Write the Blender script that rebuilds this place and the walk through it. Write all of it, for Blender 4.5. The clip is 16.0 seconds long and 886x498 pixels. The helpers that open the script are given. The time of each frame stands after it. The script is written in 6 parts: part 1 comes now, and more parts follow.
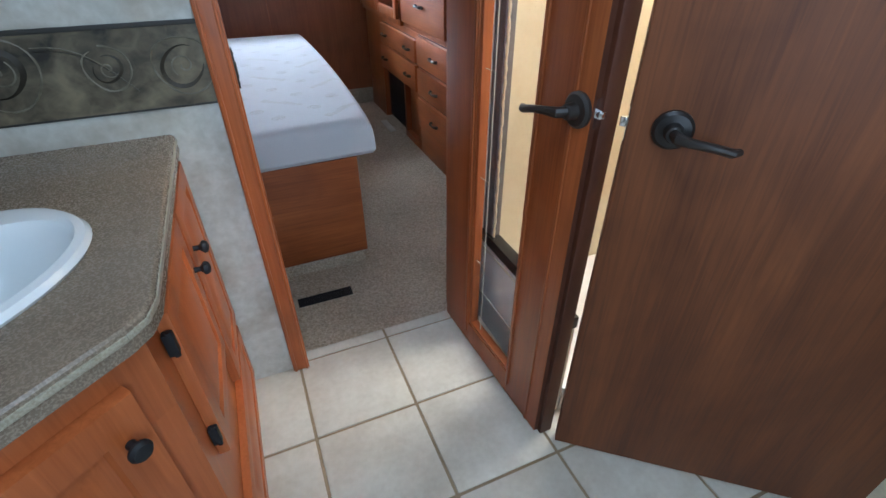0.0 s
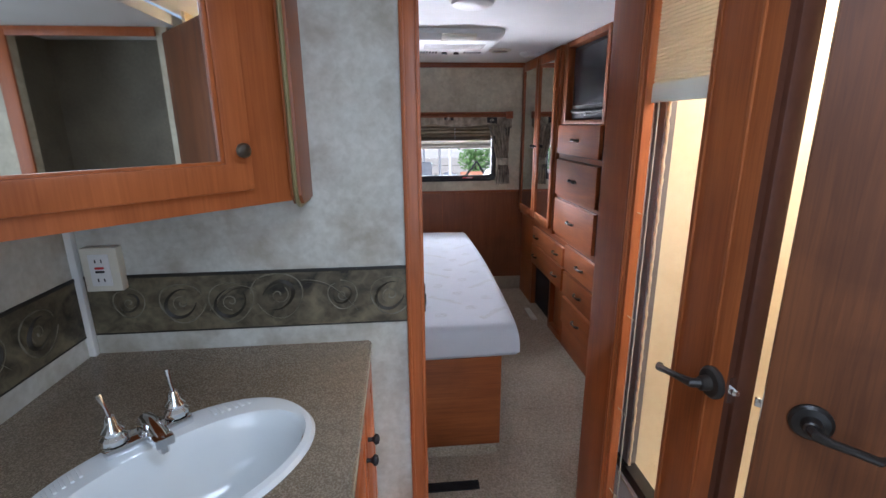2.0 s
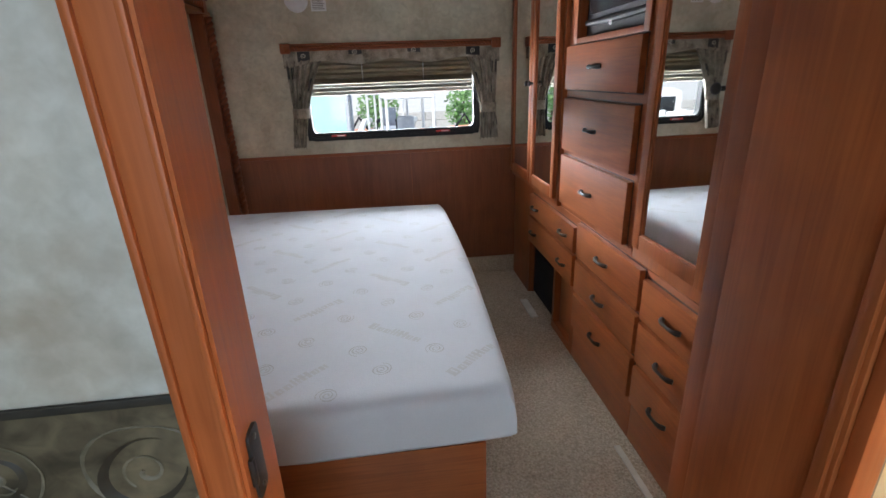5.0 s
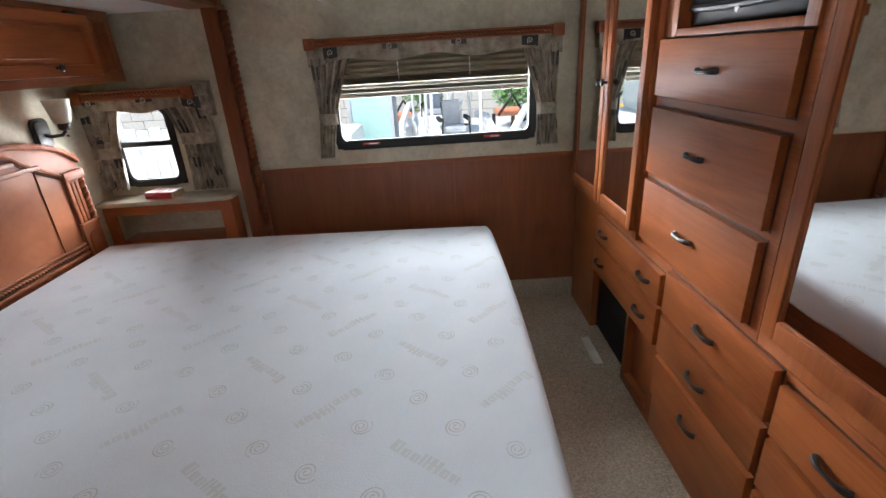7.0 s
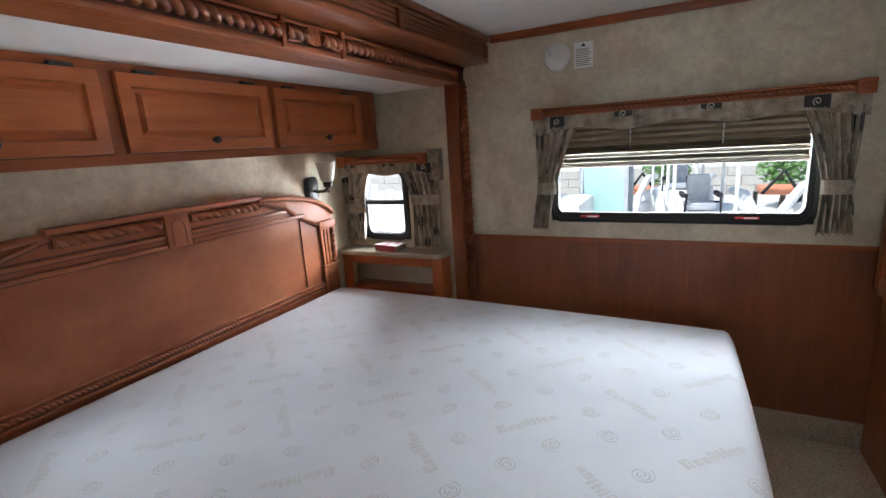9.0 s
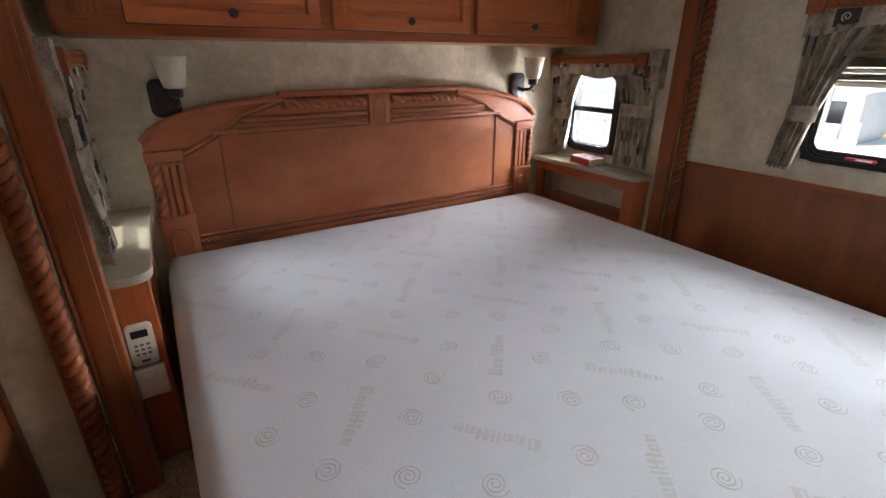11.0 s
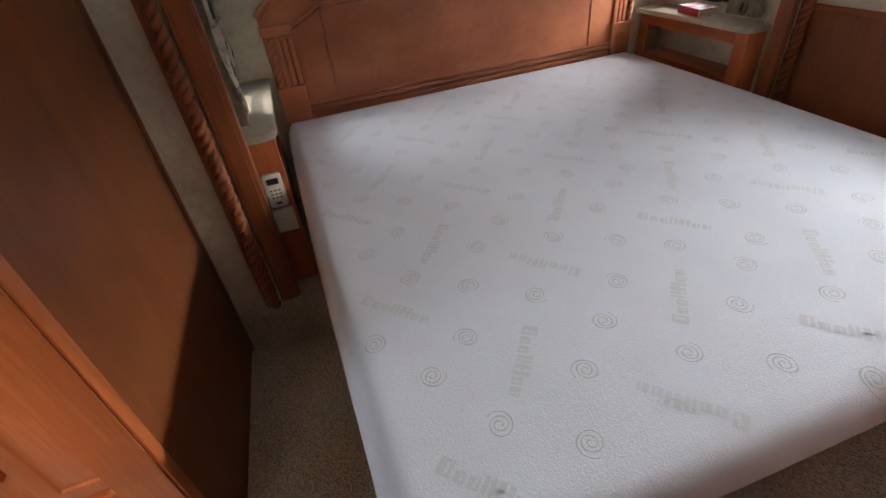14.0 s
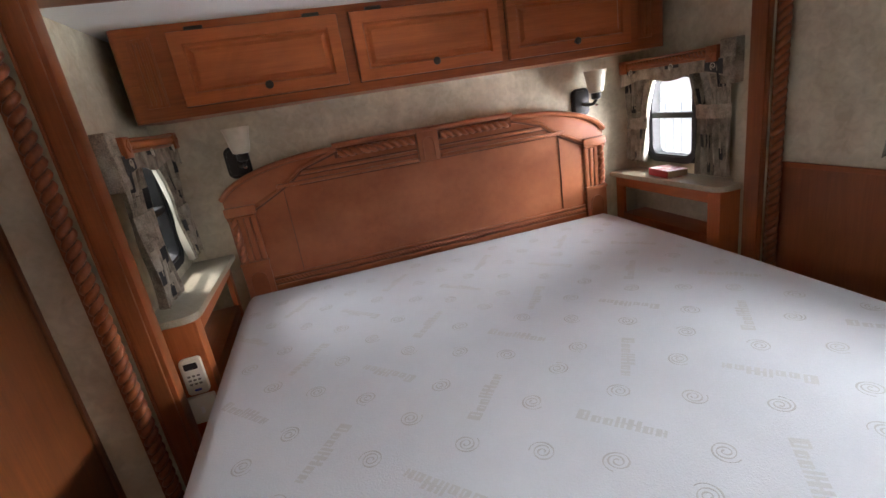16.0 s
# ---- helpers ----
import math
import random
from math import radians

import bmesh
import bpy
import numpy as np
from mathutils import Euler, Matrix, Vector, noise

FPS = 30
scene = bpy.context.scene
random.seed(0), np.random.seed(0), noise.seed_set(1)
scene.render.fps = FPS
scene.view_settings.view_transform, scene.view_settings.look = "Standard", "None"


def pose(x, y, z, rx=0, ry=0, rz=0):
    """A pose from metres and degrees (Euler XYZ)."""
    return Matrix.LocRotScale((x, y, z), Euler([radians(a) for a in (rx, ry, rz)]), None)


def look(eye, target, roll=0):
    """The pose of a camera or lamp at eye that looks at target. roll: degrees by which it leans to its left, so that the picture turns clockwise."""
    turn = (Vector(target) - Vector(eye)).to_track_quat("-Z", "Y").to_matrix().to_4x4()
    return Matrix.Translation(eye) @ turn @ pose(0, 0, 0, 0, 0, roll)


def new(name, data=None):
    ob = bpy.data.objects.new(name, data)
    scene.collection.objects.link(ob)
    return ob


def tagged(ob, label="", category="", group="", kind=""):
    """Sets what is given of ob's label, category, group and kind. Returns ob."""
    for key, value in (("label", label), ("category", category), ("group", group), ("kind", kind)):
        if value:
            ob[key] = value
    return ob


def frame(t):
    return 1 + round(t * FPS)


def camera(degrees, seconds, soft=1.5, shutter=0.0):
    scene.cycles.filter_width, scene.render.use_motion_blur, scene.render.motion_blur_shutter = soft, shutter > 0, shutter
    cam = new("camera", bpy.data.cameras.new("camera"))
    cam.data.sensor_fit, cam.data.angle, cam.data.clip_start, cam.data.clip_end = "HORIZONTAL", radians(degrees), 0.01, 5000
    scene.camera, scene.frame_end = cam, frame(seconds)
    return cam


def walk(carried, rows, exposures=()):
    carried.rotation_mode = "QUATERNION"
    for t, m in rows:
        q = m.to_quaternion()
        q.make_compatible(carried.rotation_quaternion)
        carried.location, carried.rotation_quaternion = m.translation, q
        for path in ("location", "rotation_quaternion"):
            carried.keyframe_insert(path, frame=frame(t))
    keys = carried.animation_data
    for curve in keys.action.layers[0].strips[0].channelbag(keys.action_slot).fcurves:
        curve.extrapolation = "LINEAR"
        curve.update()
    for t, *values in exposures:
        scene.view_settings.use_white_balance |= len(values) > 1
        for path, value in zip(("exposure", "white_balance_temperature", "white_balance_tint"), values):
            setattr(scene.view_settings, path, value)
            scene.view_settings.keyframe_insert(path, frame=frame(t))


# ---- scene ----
cam = camera(87.4, 16.0)
PATH = [
    (0, (0.005, 0.004, 1.206), (0.644, 1.511, 0.056), -0.3),
    (0.5, (-0.004, -0.043, 1.26), (0.386, 1.651, 0.272), -0.3),
    (1, (-0.021, -0.065, 1.333), (0.2, 1.751, 0.525), 0.1),
    (1.5, (-0.039, -0.096, 1.402), (0.119, 1.786, 0.745), -0.2),
    (2, (-0.059, -0.107, 1.433), (0.117, 1.816, 0.915), -0.5),
    (2.5, (-0.059, -0.079, 1.441), (0.173, 1.866, 1.035), -1.1),
    (3, (0.01, 0.054, 1.421), (0.287, 2.006, 1.083), -1.5),
    (3.5, (0.11, 0.209, 1.386), (0.339, 2.165, 1.038), -1.8),
    (4, (0.141, 0.384, 1.339), (0.339, 2.322, 0.884), -1.7),
    (4.5, (0.151, 0.594, 1.326), (0.351, 2.496, 0.74), -2.0),
    (4.7, (0.157, 0.662, 1.32), (0.36, 2.547, 0.686), -2.1),
    (6.8, (0.205, 1.195, 1.4), (0.229, 3.017, 0.575), -3.9),
    (7, (0.207, 1.223, 1.418), (0.206, 3.069, 0.649), -3.6),
    (7.5, (0.222, 1.301, 1.44), (0.091, 3.197, 0.816), -3.0),
    (8, (0.235, 1.353, 1.447), (-0.136, 3.248, 0.931), -3.3),
    (8.5, (0.251, 1.371, 1.417), (-0.424, 3.197, 0.96), -3.5),
    (9, (0.246, 1.430, 1.392), (-0.652, 3.158, 0.954), -3.7),
    (9.5, (0.203, 1.516, 1.352), (-0.858, 3.153, 0.89), -4.1),
    (10, (0.218, 1.639, 1.334), (-1.117, 3.047, 0.848), -3.9),
    (10.2, (0.254, 1.671, 1.316), (-1.207, 2.949, 0.836), -3.6),
    (12.3, (0.681, 1.678, 1.36), (-0.813, 2.357, 0.217), -3.1),
    (12.5, (0.685, 1.68, 1.356), (-0.778, 2.35, 0.169), -3.2),
    (13, (0.689, 1.68, 1.361), (-0.719, 2.296, 0.081), -3.6),
    (13.5, (0.683, 1.674, 1.363), (-0.753, 2.219, 0.082), -5.0),
    (14, (0.675, 1.667, 1.36), (-0.863, 2.122, 0.165), -6.6),
    (14.5, (0.672, 1.68, 1.342), (-0.961, 2.122, 0.274), -7.6),
    (15, (0.656, 1.734, 1.331), (-1.068, 2.188, 0.425), -8.4),
    (15.5, (0.629, 1.875, 1.332), (-1.17, 2.356, 0.603), -8.8),
    (16, (0.6, 2.057, 1.317), (-1.252, 2.505, 0.709), -9.2),
]
walk(cam, [(t, look(eye, target, roll)) for t, eye, target, roll in PATH],
     [(0.0, 0.04, 5420, 9), (1.0, -0.06, 5580, 11), (2.0, -0.06, 5850, 17), (3.0, 0.10, 6130, 15), (4.5, 0.06, 6080, 11), (7.0, 0.12, 6200, 8), (8.5, 0.10, 6050, 8), (9.5, 0.14, 6200, 10), (12.5, 0.02, 6450, 12), (14.5, 0.04, 6450, 13), (16.0, 0.12, 6400, 13)])
# ---- world and lights ----
world = bpy.data.worlds.new("world")
scene.world = world
world.use_nodes = True
sky = world.node_tree.nodes.new("ShaderNodeTexSky")
sky.sky_type, sky.sun_disc, sky.sun_elevation, sky.sun_rotation = "NISHITA", False, radians(50), radians(200)
world.node_tree.links.new(sky.outputs[0], world.node_tree.nodes["Background"].inputs[0])
world.node_tree.nodes["Background"].inputs[1].default_value = 0.15


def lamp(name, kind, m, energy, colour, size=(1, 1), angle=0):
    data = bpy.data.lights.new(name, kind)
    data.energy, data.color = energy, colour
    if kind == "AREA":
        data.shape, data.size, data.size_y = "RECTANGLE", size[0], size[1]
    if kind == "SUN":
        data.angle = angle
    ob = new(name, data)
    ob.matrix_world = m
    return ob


lamp("sun_lamp", "SUN", look((0, 0, 10), (2.2, 3.0, 3.5)), 5.0, (1, 0.96, 0.9), angle=radians(3))
lamp("north_horizon_daylight", "AREA", look((-0.7, 6.0, 1.65), (-0.7, 3.9, 1.65)), 430, (0.94, 0.97, 1), (3.4, 0.5))
lamp("north_sky_daylight", "AREA", look((-0.3, 6.0, 2.5), (-0.3, 3.9, 2.5)), 410, (0.92, 0.965, 1), (4.2, 1.2))
lamp("north_ground_daylight", "AREA", look((-0.3, 6.0, 0.15), (-0.3, 3.9, 1.2)), 640, (0.97, 0.98, 1), (4.2, 0.9))
lamp("south_sky_daylight", "AREA", look((-2.25, -0.3, 2.25), (-2.0, 1.4, 2.2)), 130, (0.90, 0.96, 1), (1.9, 1.6))
# Unseen overhead lamp added to brighten the shower; no skylight is built.
lamp("shower_top_lamp", "AREA", look((1.15, 0.85, 1.92), (1.15, 0.85, 0)), 21, (1, 0.9, 0.74), (0.5, 0.4))
lamp("bath_roof_vent", "AREA", look((0.15, 0.15, 1.895), (0.15, 0.15, 0)), 6.5, (0.76, 0.89, 1), (0.36, 0.36))
lamp("cabin_daylight", "AREA", look((0.2, -1.3, 1.3), (0.1, 1.0, 1.0)), 16, (0.76, 0.89, 1), (0.9, 1.2))


# ---- mesh helpers ----
I4 = Matrix.Identity(4)
BASE = {}


def merge(*bms):
    out = bmesh.new()
    for b in bms:
        m = bpy.data.meshes.new("tmp")
        b.to_mesh(m)
        out.from_mesh(m)
        bpy.data.meshes.remove(m)
        b.free()
    return out


def box(x0, x1, y0, y1, z0, z1, bevel=0.0, m=I4, segments=2):
    bm = bmesh.new()
    bmesh.ops.create_cube(bm, size=1, matrix=Matrix.LocRotScale(((x0 + x1) / 2, (y0 + y1) / 2, (z0 + z1) / 2), None,
                                                               (abs(x1 - x0), abs(y1 - y0), abs(z1 - z0))))
    if bevel:
        bmesh.ops.bevel(bm, geom=bm.edges[:], offset=bevel, segments=segments, profile=0.6, affect="EDGES")
    bmesh.ops.transform(bm, matrix=m, verts=bm.verts)
    return bm


def lathe(profile, m=I4, steps=24, cap=True):
    """A turned solid round z from (radius, z) pairs."""
    bm = bmesh.new()
    rings = [[bm.verts.new((r * math.cos(2 * math.pi * i / steps), r * math.sin(2 * math.pi * i / steps), z)) for i in range(steps)] for r, z in profile]
    for a, b in zip(rings, rings[1:]):
        for i in range(steps):
            bm.faces.new((a[i], a[(i + 1) % steps], b[(i + 1) % steps], b[i]))
    if cap:
        bm.faces.new(rings[0][::-1])
        bm.faces.new(rings[-1])
    bmesh.ops.transform(bm, matrix=m, verts=bm.verts)
    return bm


def tube(points, radius, steps=8, flat=1.0):
    """A bent rod through the points; radius a number or one for each point; flat squeezes it across."""
    bm = bmesh.new()
    pts = [Vector(p) for p in points]
    radii = radius if isinstance(radius, (list, tuple)) else [radius] * len(pts)
    rings = []
    up = None
    for k, p in enumerate(pts):
        d = (pts[min(k + 1, len(pts) - 1)] - pts[max(k - 1, 0)]).normalized()
        if up is None:
            up = d.orthogonal().normalized()
        side = d.cross(up).normalized()
        up = side.cross(d).normalized()
        rings.append([bm.verts.new(p + (side * math.cos(2 * math.pi * i / steps) + up * flat * math.sin(2 * math.pi * i / steps)) * radii[k]) for i in range(steps)])
    for a, b in zip(rings, rings[1:]):
        for i in range(steps):
            bm.faces.new((a[i], a[(i + 1) % steps], b[(i + 1) % steps], b[i]))
    bm.faces.new(rings[0][::-1])
    bm.faces.new(rings[-1])
    return bm


def rope(a, b, r, pitch, strands=2, depth=0.3):
    """A carved twisted rope from a to b."""
    bm = bmesh.new()
    a, b = Vector(a), Vector(b)
    d = b - a
    u = d.normalized().orthogonal().normalized()
    v = d.normalized().cross(u)
    n, steps = max(8, int(d.length / pitch * 11)), 16
    rings = []
    for k in range(n + 1):
        p = a + d * k / n
        turn = 2 * math.pi * d.length * k / n / (pitch * strands)
        ring = []
        for i in range(steps):
            t = 2 * math.pi * i / steps
            rr = r * (1 - depth + depth * abs(math.cos(strands * (t - turn) / 2)) ** 0.7)
            ring.append(bm.verts.new(p + (u * math.cos(t) + v * math.sin(t)) * rr))
        rings.append(ring)
    for p, q in zip(rings, rings[1:]):
        for i in range(steps):
            bm.faces.new((p[i], p[(i + 1) % steps], q[(i + 1) % steps], q[i]))
    bm.faces.new(rings[0][::-1])
    bm.faces.new(rings[-1])
    return bm


def groove(a, b, r, pitch, depth=0.42, thick=0.12):
    """The dark glaze that lies in the two grooves of a rope."""
    a, b = Vector(a), Vector(b)
    d = b - a
    u = d.normalized().orthogonal().normalized()
    v = d.normalized().cross(u)
    n = max(8, int(d.length / pitch * 8))
    bits = []
    for half in (0.5, 1.5):
        pts = []
        for k in range(n + 1):
            t = 2 * math.pi * d.length * k / n / (pitch * 2) + math.pi * half
            pts.append(a + d * k / n + (u * math.cos(t) + v * math.sin(t)) * r * (1 - depth * 0.86))
        bits.append(tube(pts, r * thick, 5))
    return merge(*bits)


def prism(outline, z0, z1, bevel=0.0, m=I4, segments=2):
    """An upright prism over an outline of (x, y), counter-clockwise."""
    bm = bmesh.new()
    f = bm.faces.new([bm.verts.new((x, y, z0)) for x, y in outline])
    got = bmesh.ops.extrude_face_region(bm, geom=[f])
    bmesh.ops.translate(bm, vec=(0, 0, z1 - z0), verts=[g for g in got["geom"] if isinstance(g, bmesh.types.BMVert)])
    bmesh.ops.recalc_face_normals(bm, faces=bm.faces)
    if bevel:
        edges = [e for e in bm.edges if abs(e.verts[0].co.z - e.verts[1].co.z) < 1e-6]
        bmesh.ops.bevel(bm, geom=edges, offset=bevel, segments=segments, profile=0.6, affect="EDGES")
    bmesh.ops.transform(bm, matrix=m, verts=bm.verts)
    return bm


def rounded(w, h, r, n=6, cx=0.0, cy=0.0):
    """The outline of a rectangle with round corners, counter-clockwise."""
    out = []
    for sx, sy, a0 in ((1, 1, 0), (-1, 1, 90), (-1, -1, 180), (1, -1, 270)):
        for k in range(n + 1):
            a = radians(a0 + 90 * k / n)
            out.append((cx + sx * (w / 2 - r) + r * math.cos(a), cy + sy * (h / 2 - r) + r * math.sin(a)))
    return out


def ring_prism(outer, inner, z0, z1, m=I4):
    """A frame between two outlines of the same count."""
    bm = bmesh.new()
    n = len(outer)
    lo = [[bm.verts.new((x, y, z)) for x, y in o] for o in (outer, inner) for z in (z0, z1)]
    o0, o1, i0, i1 = lo
    for k in range(n):
        j = (k + 1) % n
        for quad in ((o0[k], o0[j], o1[j], o1[k]), (i0[j], i0[k], i1[k], i1[j]), (o1[k], o1[j], i1[j], i1[k]), (o0[j], o0[k], i0[k], i0[j])):
            bm.faces.new(quad)
    bmesh.ops.transform(bm, matrix=m, verts=bm.verts)
    return bm


def raised(w, h, t, rail=0.055, m=I4, cut=0.006):
    """A door or drawer front with a raised field: x across, z up, its face towards -y at y = -t."""
    bm = bmesh.new()
    bmesh.ops.create_cube(bm, size=1, matrix=Matrix.LocRotScale((w / 2, -t / 2, h / 2), None, (w, t, h)))
    front = min(bm.faces, key=lambda f: f.calc_center_median().y)
    bmesh.ops.bevel(bm, geom=list(front.edges), offset=0.005, segments=2, profile=0.6, affect="EDGES")
    front = max((f for f in bm.faces if f.normal.y < -0.9), key=lambda f: f.calc_area())
    if rail:
        for thickness, depth in ((rail, 0), (0.008, -cut), (0.012, 0), (0.02, cut)):
            bmesh.ops.inset_region(bm, faces=[front], thickness=thickness, depth=depth)
    bmesh.ops.transform(bm, matrix=m, verts=bm.verts)
    return bm


def mesh_of(name, bm, mat, smooth=True):
    me = bpy.data.meshes.new(name)
    bmesh.ops.recalc_face_normals(bm, faces=bm.faces)
    bm.to_mesh(me)
    bm.free()
    me.materials.append(mat)
    if smooth:
        me.shade_smooth()
        me.set_sharp_from_angle(angle=radians(35))
    return me


def thing(name, at, label, category, group="", kind=""):
    """An Empty at the base of a thing that has parts."""
    ob = new(name)
    ob.empty_display_size = 0.05
    ob.location = at
    BASE[ob] = Vector(at)
    return tagged(ob, label, category, group, kind)


def solid(name, bm, mat, label, category="", group="", kind="", at=None):
    """A thing or piece of the setting in one mesh."""
    if at is None:
        lo = [min(v.co[k] for v in bm.verts) for k in range(3)]
        hi = [max(v.co[k] for v in bm.verts) for k in range(3)]
        at = ((lo[0] + hi[0]) / 2, (lo[1] + hi[1]) / 2, lo[2])
    bmesh.ops.translate(bm, vec=-Vector(at), verts=bm.verts)
    ob = new(name, mesh_of(name, bm, mat))
    ob.location = at
    BASE[ob] = Vector(at)
    return tagged(ob, label, category, group, kind)


def part(name, bm, mat, parent, label=""):
    """One mesh under a thing or a part, given in world places."""
    at = BASE[parent]
    bmesh.ops.translate(bm, vec=-at, verts=bm.verts)
    ob = new(name, mesh_of(name, bm, mat))
    ob.parent = parent
    BASE[ob] = at
    return tagged(ob, label)


# ---- materials ----
def material(name, colour, roughness=0.5, metal=0.0, **more):
    mat = bpy.data.materials.new(name)
    mat.use_nodes = True
    b = mat.node_tree.nodes["Principled BSDF"]
    b.inputs["Base Color"].default_value = (*colour, 1)
    b.inputs["Roughness"].default_value = roughness
    b.inputs["Metallic"].default_value = metal
    for key, value in more.items():
        b.inputs[key.replace("_", " ")].default_value = value
    return mat


def textured(name, low, high, scale=(8, 8, 8), detail=4, roughness=(0.4, 0.55), bump=0.05, fine=(60, 60, 60), fine_mix=0.3, distort=0.0, spread=(0.35, 0.65), bump_scale=0.002, each=0.0, stain=None, **more):
    """Two scales of mottle over object places: broad patches between low and high, fine grain over it."""
    mat = material(name, low, roughness[0], **more)
    t = mat.node_tree
    b = t.nodes["Principled BSDF"]
    co = t.nodes.new("ShaderNodeTexCoord")

    def noise_of(s, d):
        mp = t.nodes.new("ShaderNodeMapping")
        mp.inputs["Scale"].default_value = s
        t.links.new(co.outputs["Object"], mp.inputs[0])
        if each:
            info = t.nodes.new("ShaderNodeObjectInfo")
            mul = t.nodes.new("ShaderNodeMath")
            mul.operation, mul.inputs[1].default_value = "MULTIPLY", 37.0
            t.links.new(info.outputs["Random"], mul.inputs[0])
            t.links.new(mul.outputs[0], mp.inputs["Location"])
        n = t.nodes.new("ShaderNodeTexNoise")
        n.inputs["Scale"].default_value, n.inputs["Detail"].default_value, n.inputs["Distortion"].default_value = 1, d, distort
        t.links.new(mp.outputs[0], n.inputs["Vector"])
        return n

    broad, grain = noise_of(scale, detail), noise_of(fine, 3)
    mix = t.nodes.new("ShaderNodeMix")
    mix.inputs[0].default_value = fine_mix
    t.links.new(broad.outputs[0], mix.inputs[2])
    t.links.new(grain.outputs[0], mix.inputs[3])
    ramp = t.nodes.new("ShaderNodeValToRGB")
    ramp.color_ramp.elements[0].position, ramp.color_ramp.elements[1].position = spread
    ramp.color_ramp.elements[0].color, ramp.color_ramp.elements[1].color = (*low, 1), (*high, 1)
    t.links.new(mix.outputs[0], ramp.inputs[0])
    colour = ramp.outputs[0]
    if stain:
        spots = noise_of((stain[1],) * 3, 5)
        limit = t.nodes.new("ShaderNodeMapRange")
        limit.inputs[1].default_value, limit.inputs[2].default_value, limit.inputs[4].default_value = 0.50, 0.72, stain[2]
        t.links.new(spots.outputs[0], limit.inputs[0])
        blend = t.nodes.new("ShaderNodeMix")
        blend.data_type = "RGBA"
        t.links.new(limit.outputs[0], blend.inputs[0])
        t.links.new(colour, blend.inputs[6])
        blend.inputs[7].default_value = (*stain[0], 1)
        colour = blend.outputs[2]
    if each:
        info = t.nodes.new("ShaderNodeObjectInfo")
        hsv = t.nodes.new("ShaderNodeHueSaturation")
        mr = t.nodes.new("ShaderNodeMapRange")
        mr.inputs[3].default_value, mr.inputs[4].default_value = 1 - each, 1 + each
        t.links.new(info.outputs["Random"], mr.inputs[0])
        t.links.new(mr.outputs[0], hsv.inputs["Value"])
        t.links.new(colour, hsv.inputs["Color"])
        colour = hsv.outputs[0]
    t.links.new(colour, b.inputs["Base Color"])
    rr = t.nodes.new("ShaderNodeMapRange")
    rr.inputs[3].default_value, rr.inputs[4].default_value = roughness
    t.links.new(grain.outputs[0], rr.inputs[0])
    t.links.new(rr.outputs[0], b.inputs["Roughness"])
    if bump:
        bp = t.nodes.new("ShaderNodeBump")
        bp.inputs["Strength"].default_value, bp.inputs["Distance"].default_value = bump, bump_scale
        t.links.new(grain.outputs[0], bp.inputs["Height"])
        t.links.new(bp.outputs[0], b.inputs["Normal"])
    return mat


def wood(name, low, high, axis, roughness=(0.30, 0.46), each=0.06, **more):
    s, f = [9.0, 9.0, 9.0], [130.0, 130.0, 130.0]
    s["xyz".index(axis)], f["xyz".index(axis)] = 1.3, 5.0
    return textured(name, low, high, scale=s, fine=f, detail=6, distort=0.9, fine_mix=0.42, roughness=roughness, bump=0.14, bump_scale=0.001, each=each, spread=(0.34, 0.66), Specular_IOR_Level=0.42, stain=((low[0] * 0.5, low[1] * 0.45, low[2] * 0.45), 3.2, 0.35), **more)


LOW, HIGH = (0.212, 0.055, 0.0135), (0.385, 0.112, 0.030)
wood_x, wood_y, wood_z = (wood("cherry_wood_" + a, LOW, HIGH, a) for a in "xyz")
maple_z = wood("honey_cherry_upright", (0.31, 0.077, 0.018), (0.48, 0.136, 0.038), "z")
maple_y = wood("honey_cherry_level", (0.31, 0.077, 0.018), (0.48, 0.136, 0.038), "y")
maple_x = wood("honey_cherry_across", (0.31, 0.077, 0.018), (0.48, 0.136, 0.038), "x")
column_wood = wood("deep_cherry_upright", (0.17, 0.046, 0.013), (0.30, 0.088, 0.026), "z")
column_wood_y = wood("deep_cherry_level", (0.17, 0.046, 0.013), (0.30, 0.088, 0.026), "y")
dark_wood = wood("dark_cherry_panel", (0.088, 0.027, 0.0085), (0.195, 0.064, 0.019), "z", roughness=(0.48, 0.62))
panel_wood = wood("flat_cherry_panel", (0.105, 0.029, 0.008), (0.19, 0.056, 0.015), "z")
wall_panel = wood("red_cherry_wall_panel", (0.185, 0.054, 0.018), (0.275, 0.088, 0.031), "z", roughness=(0.33, 0.46))
bed_wood = textured("carved_headboard_finish", (0.27, 0.083, 0.034), (0.40, 0.138, 0.060), scale=(3, 3, 5), fine=(40, 40, 40), roughness=(0.32, 0.45), bump=0.03, fine_mix=0.2, Specular_IOR_Level=0.35)
wallpaper = textured("mottled_grey_beige_wallpaper", (0.49, 0.437, 0.312), (0.69, 0.635, 0.485), scale=(4, 4, 4), fine=(30, 30, 30), detail=7, fine_mix=0.4, roughness=(0.6, 0.75), bump=0.1, distort=0.8, spread=(0.37, 0.61), stain=((0.33, 0.27, 0.185), 2.6, 0.5))
bath_paper = textured("mottled_pale_wallpaper", (0.44, 0.425, 0.36), (0.65, 0.645, 0.585), scale=(5, 5, 5), fine=(55, 55, 55), detail=7, fine_mix=0.45, roughness=(0.55, 0.7), bump=0.1, distort=0.3, spread=(0.30, 0.66), stain=((0.30, 0.235, 0.16), 9.0, 0.6))
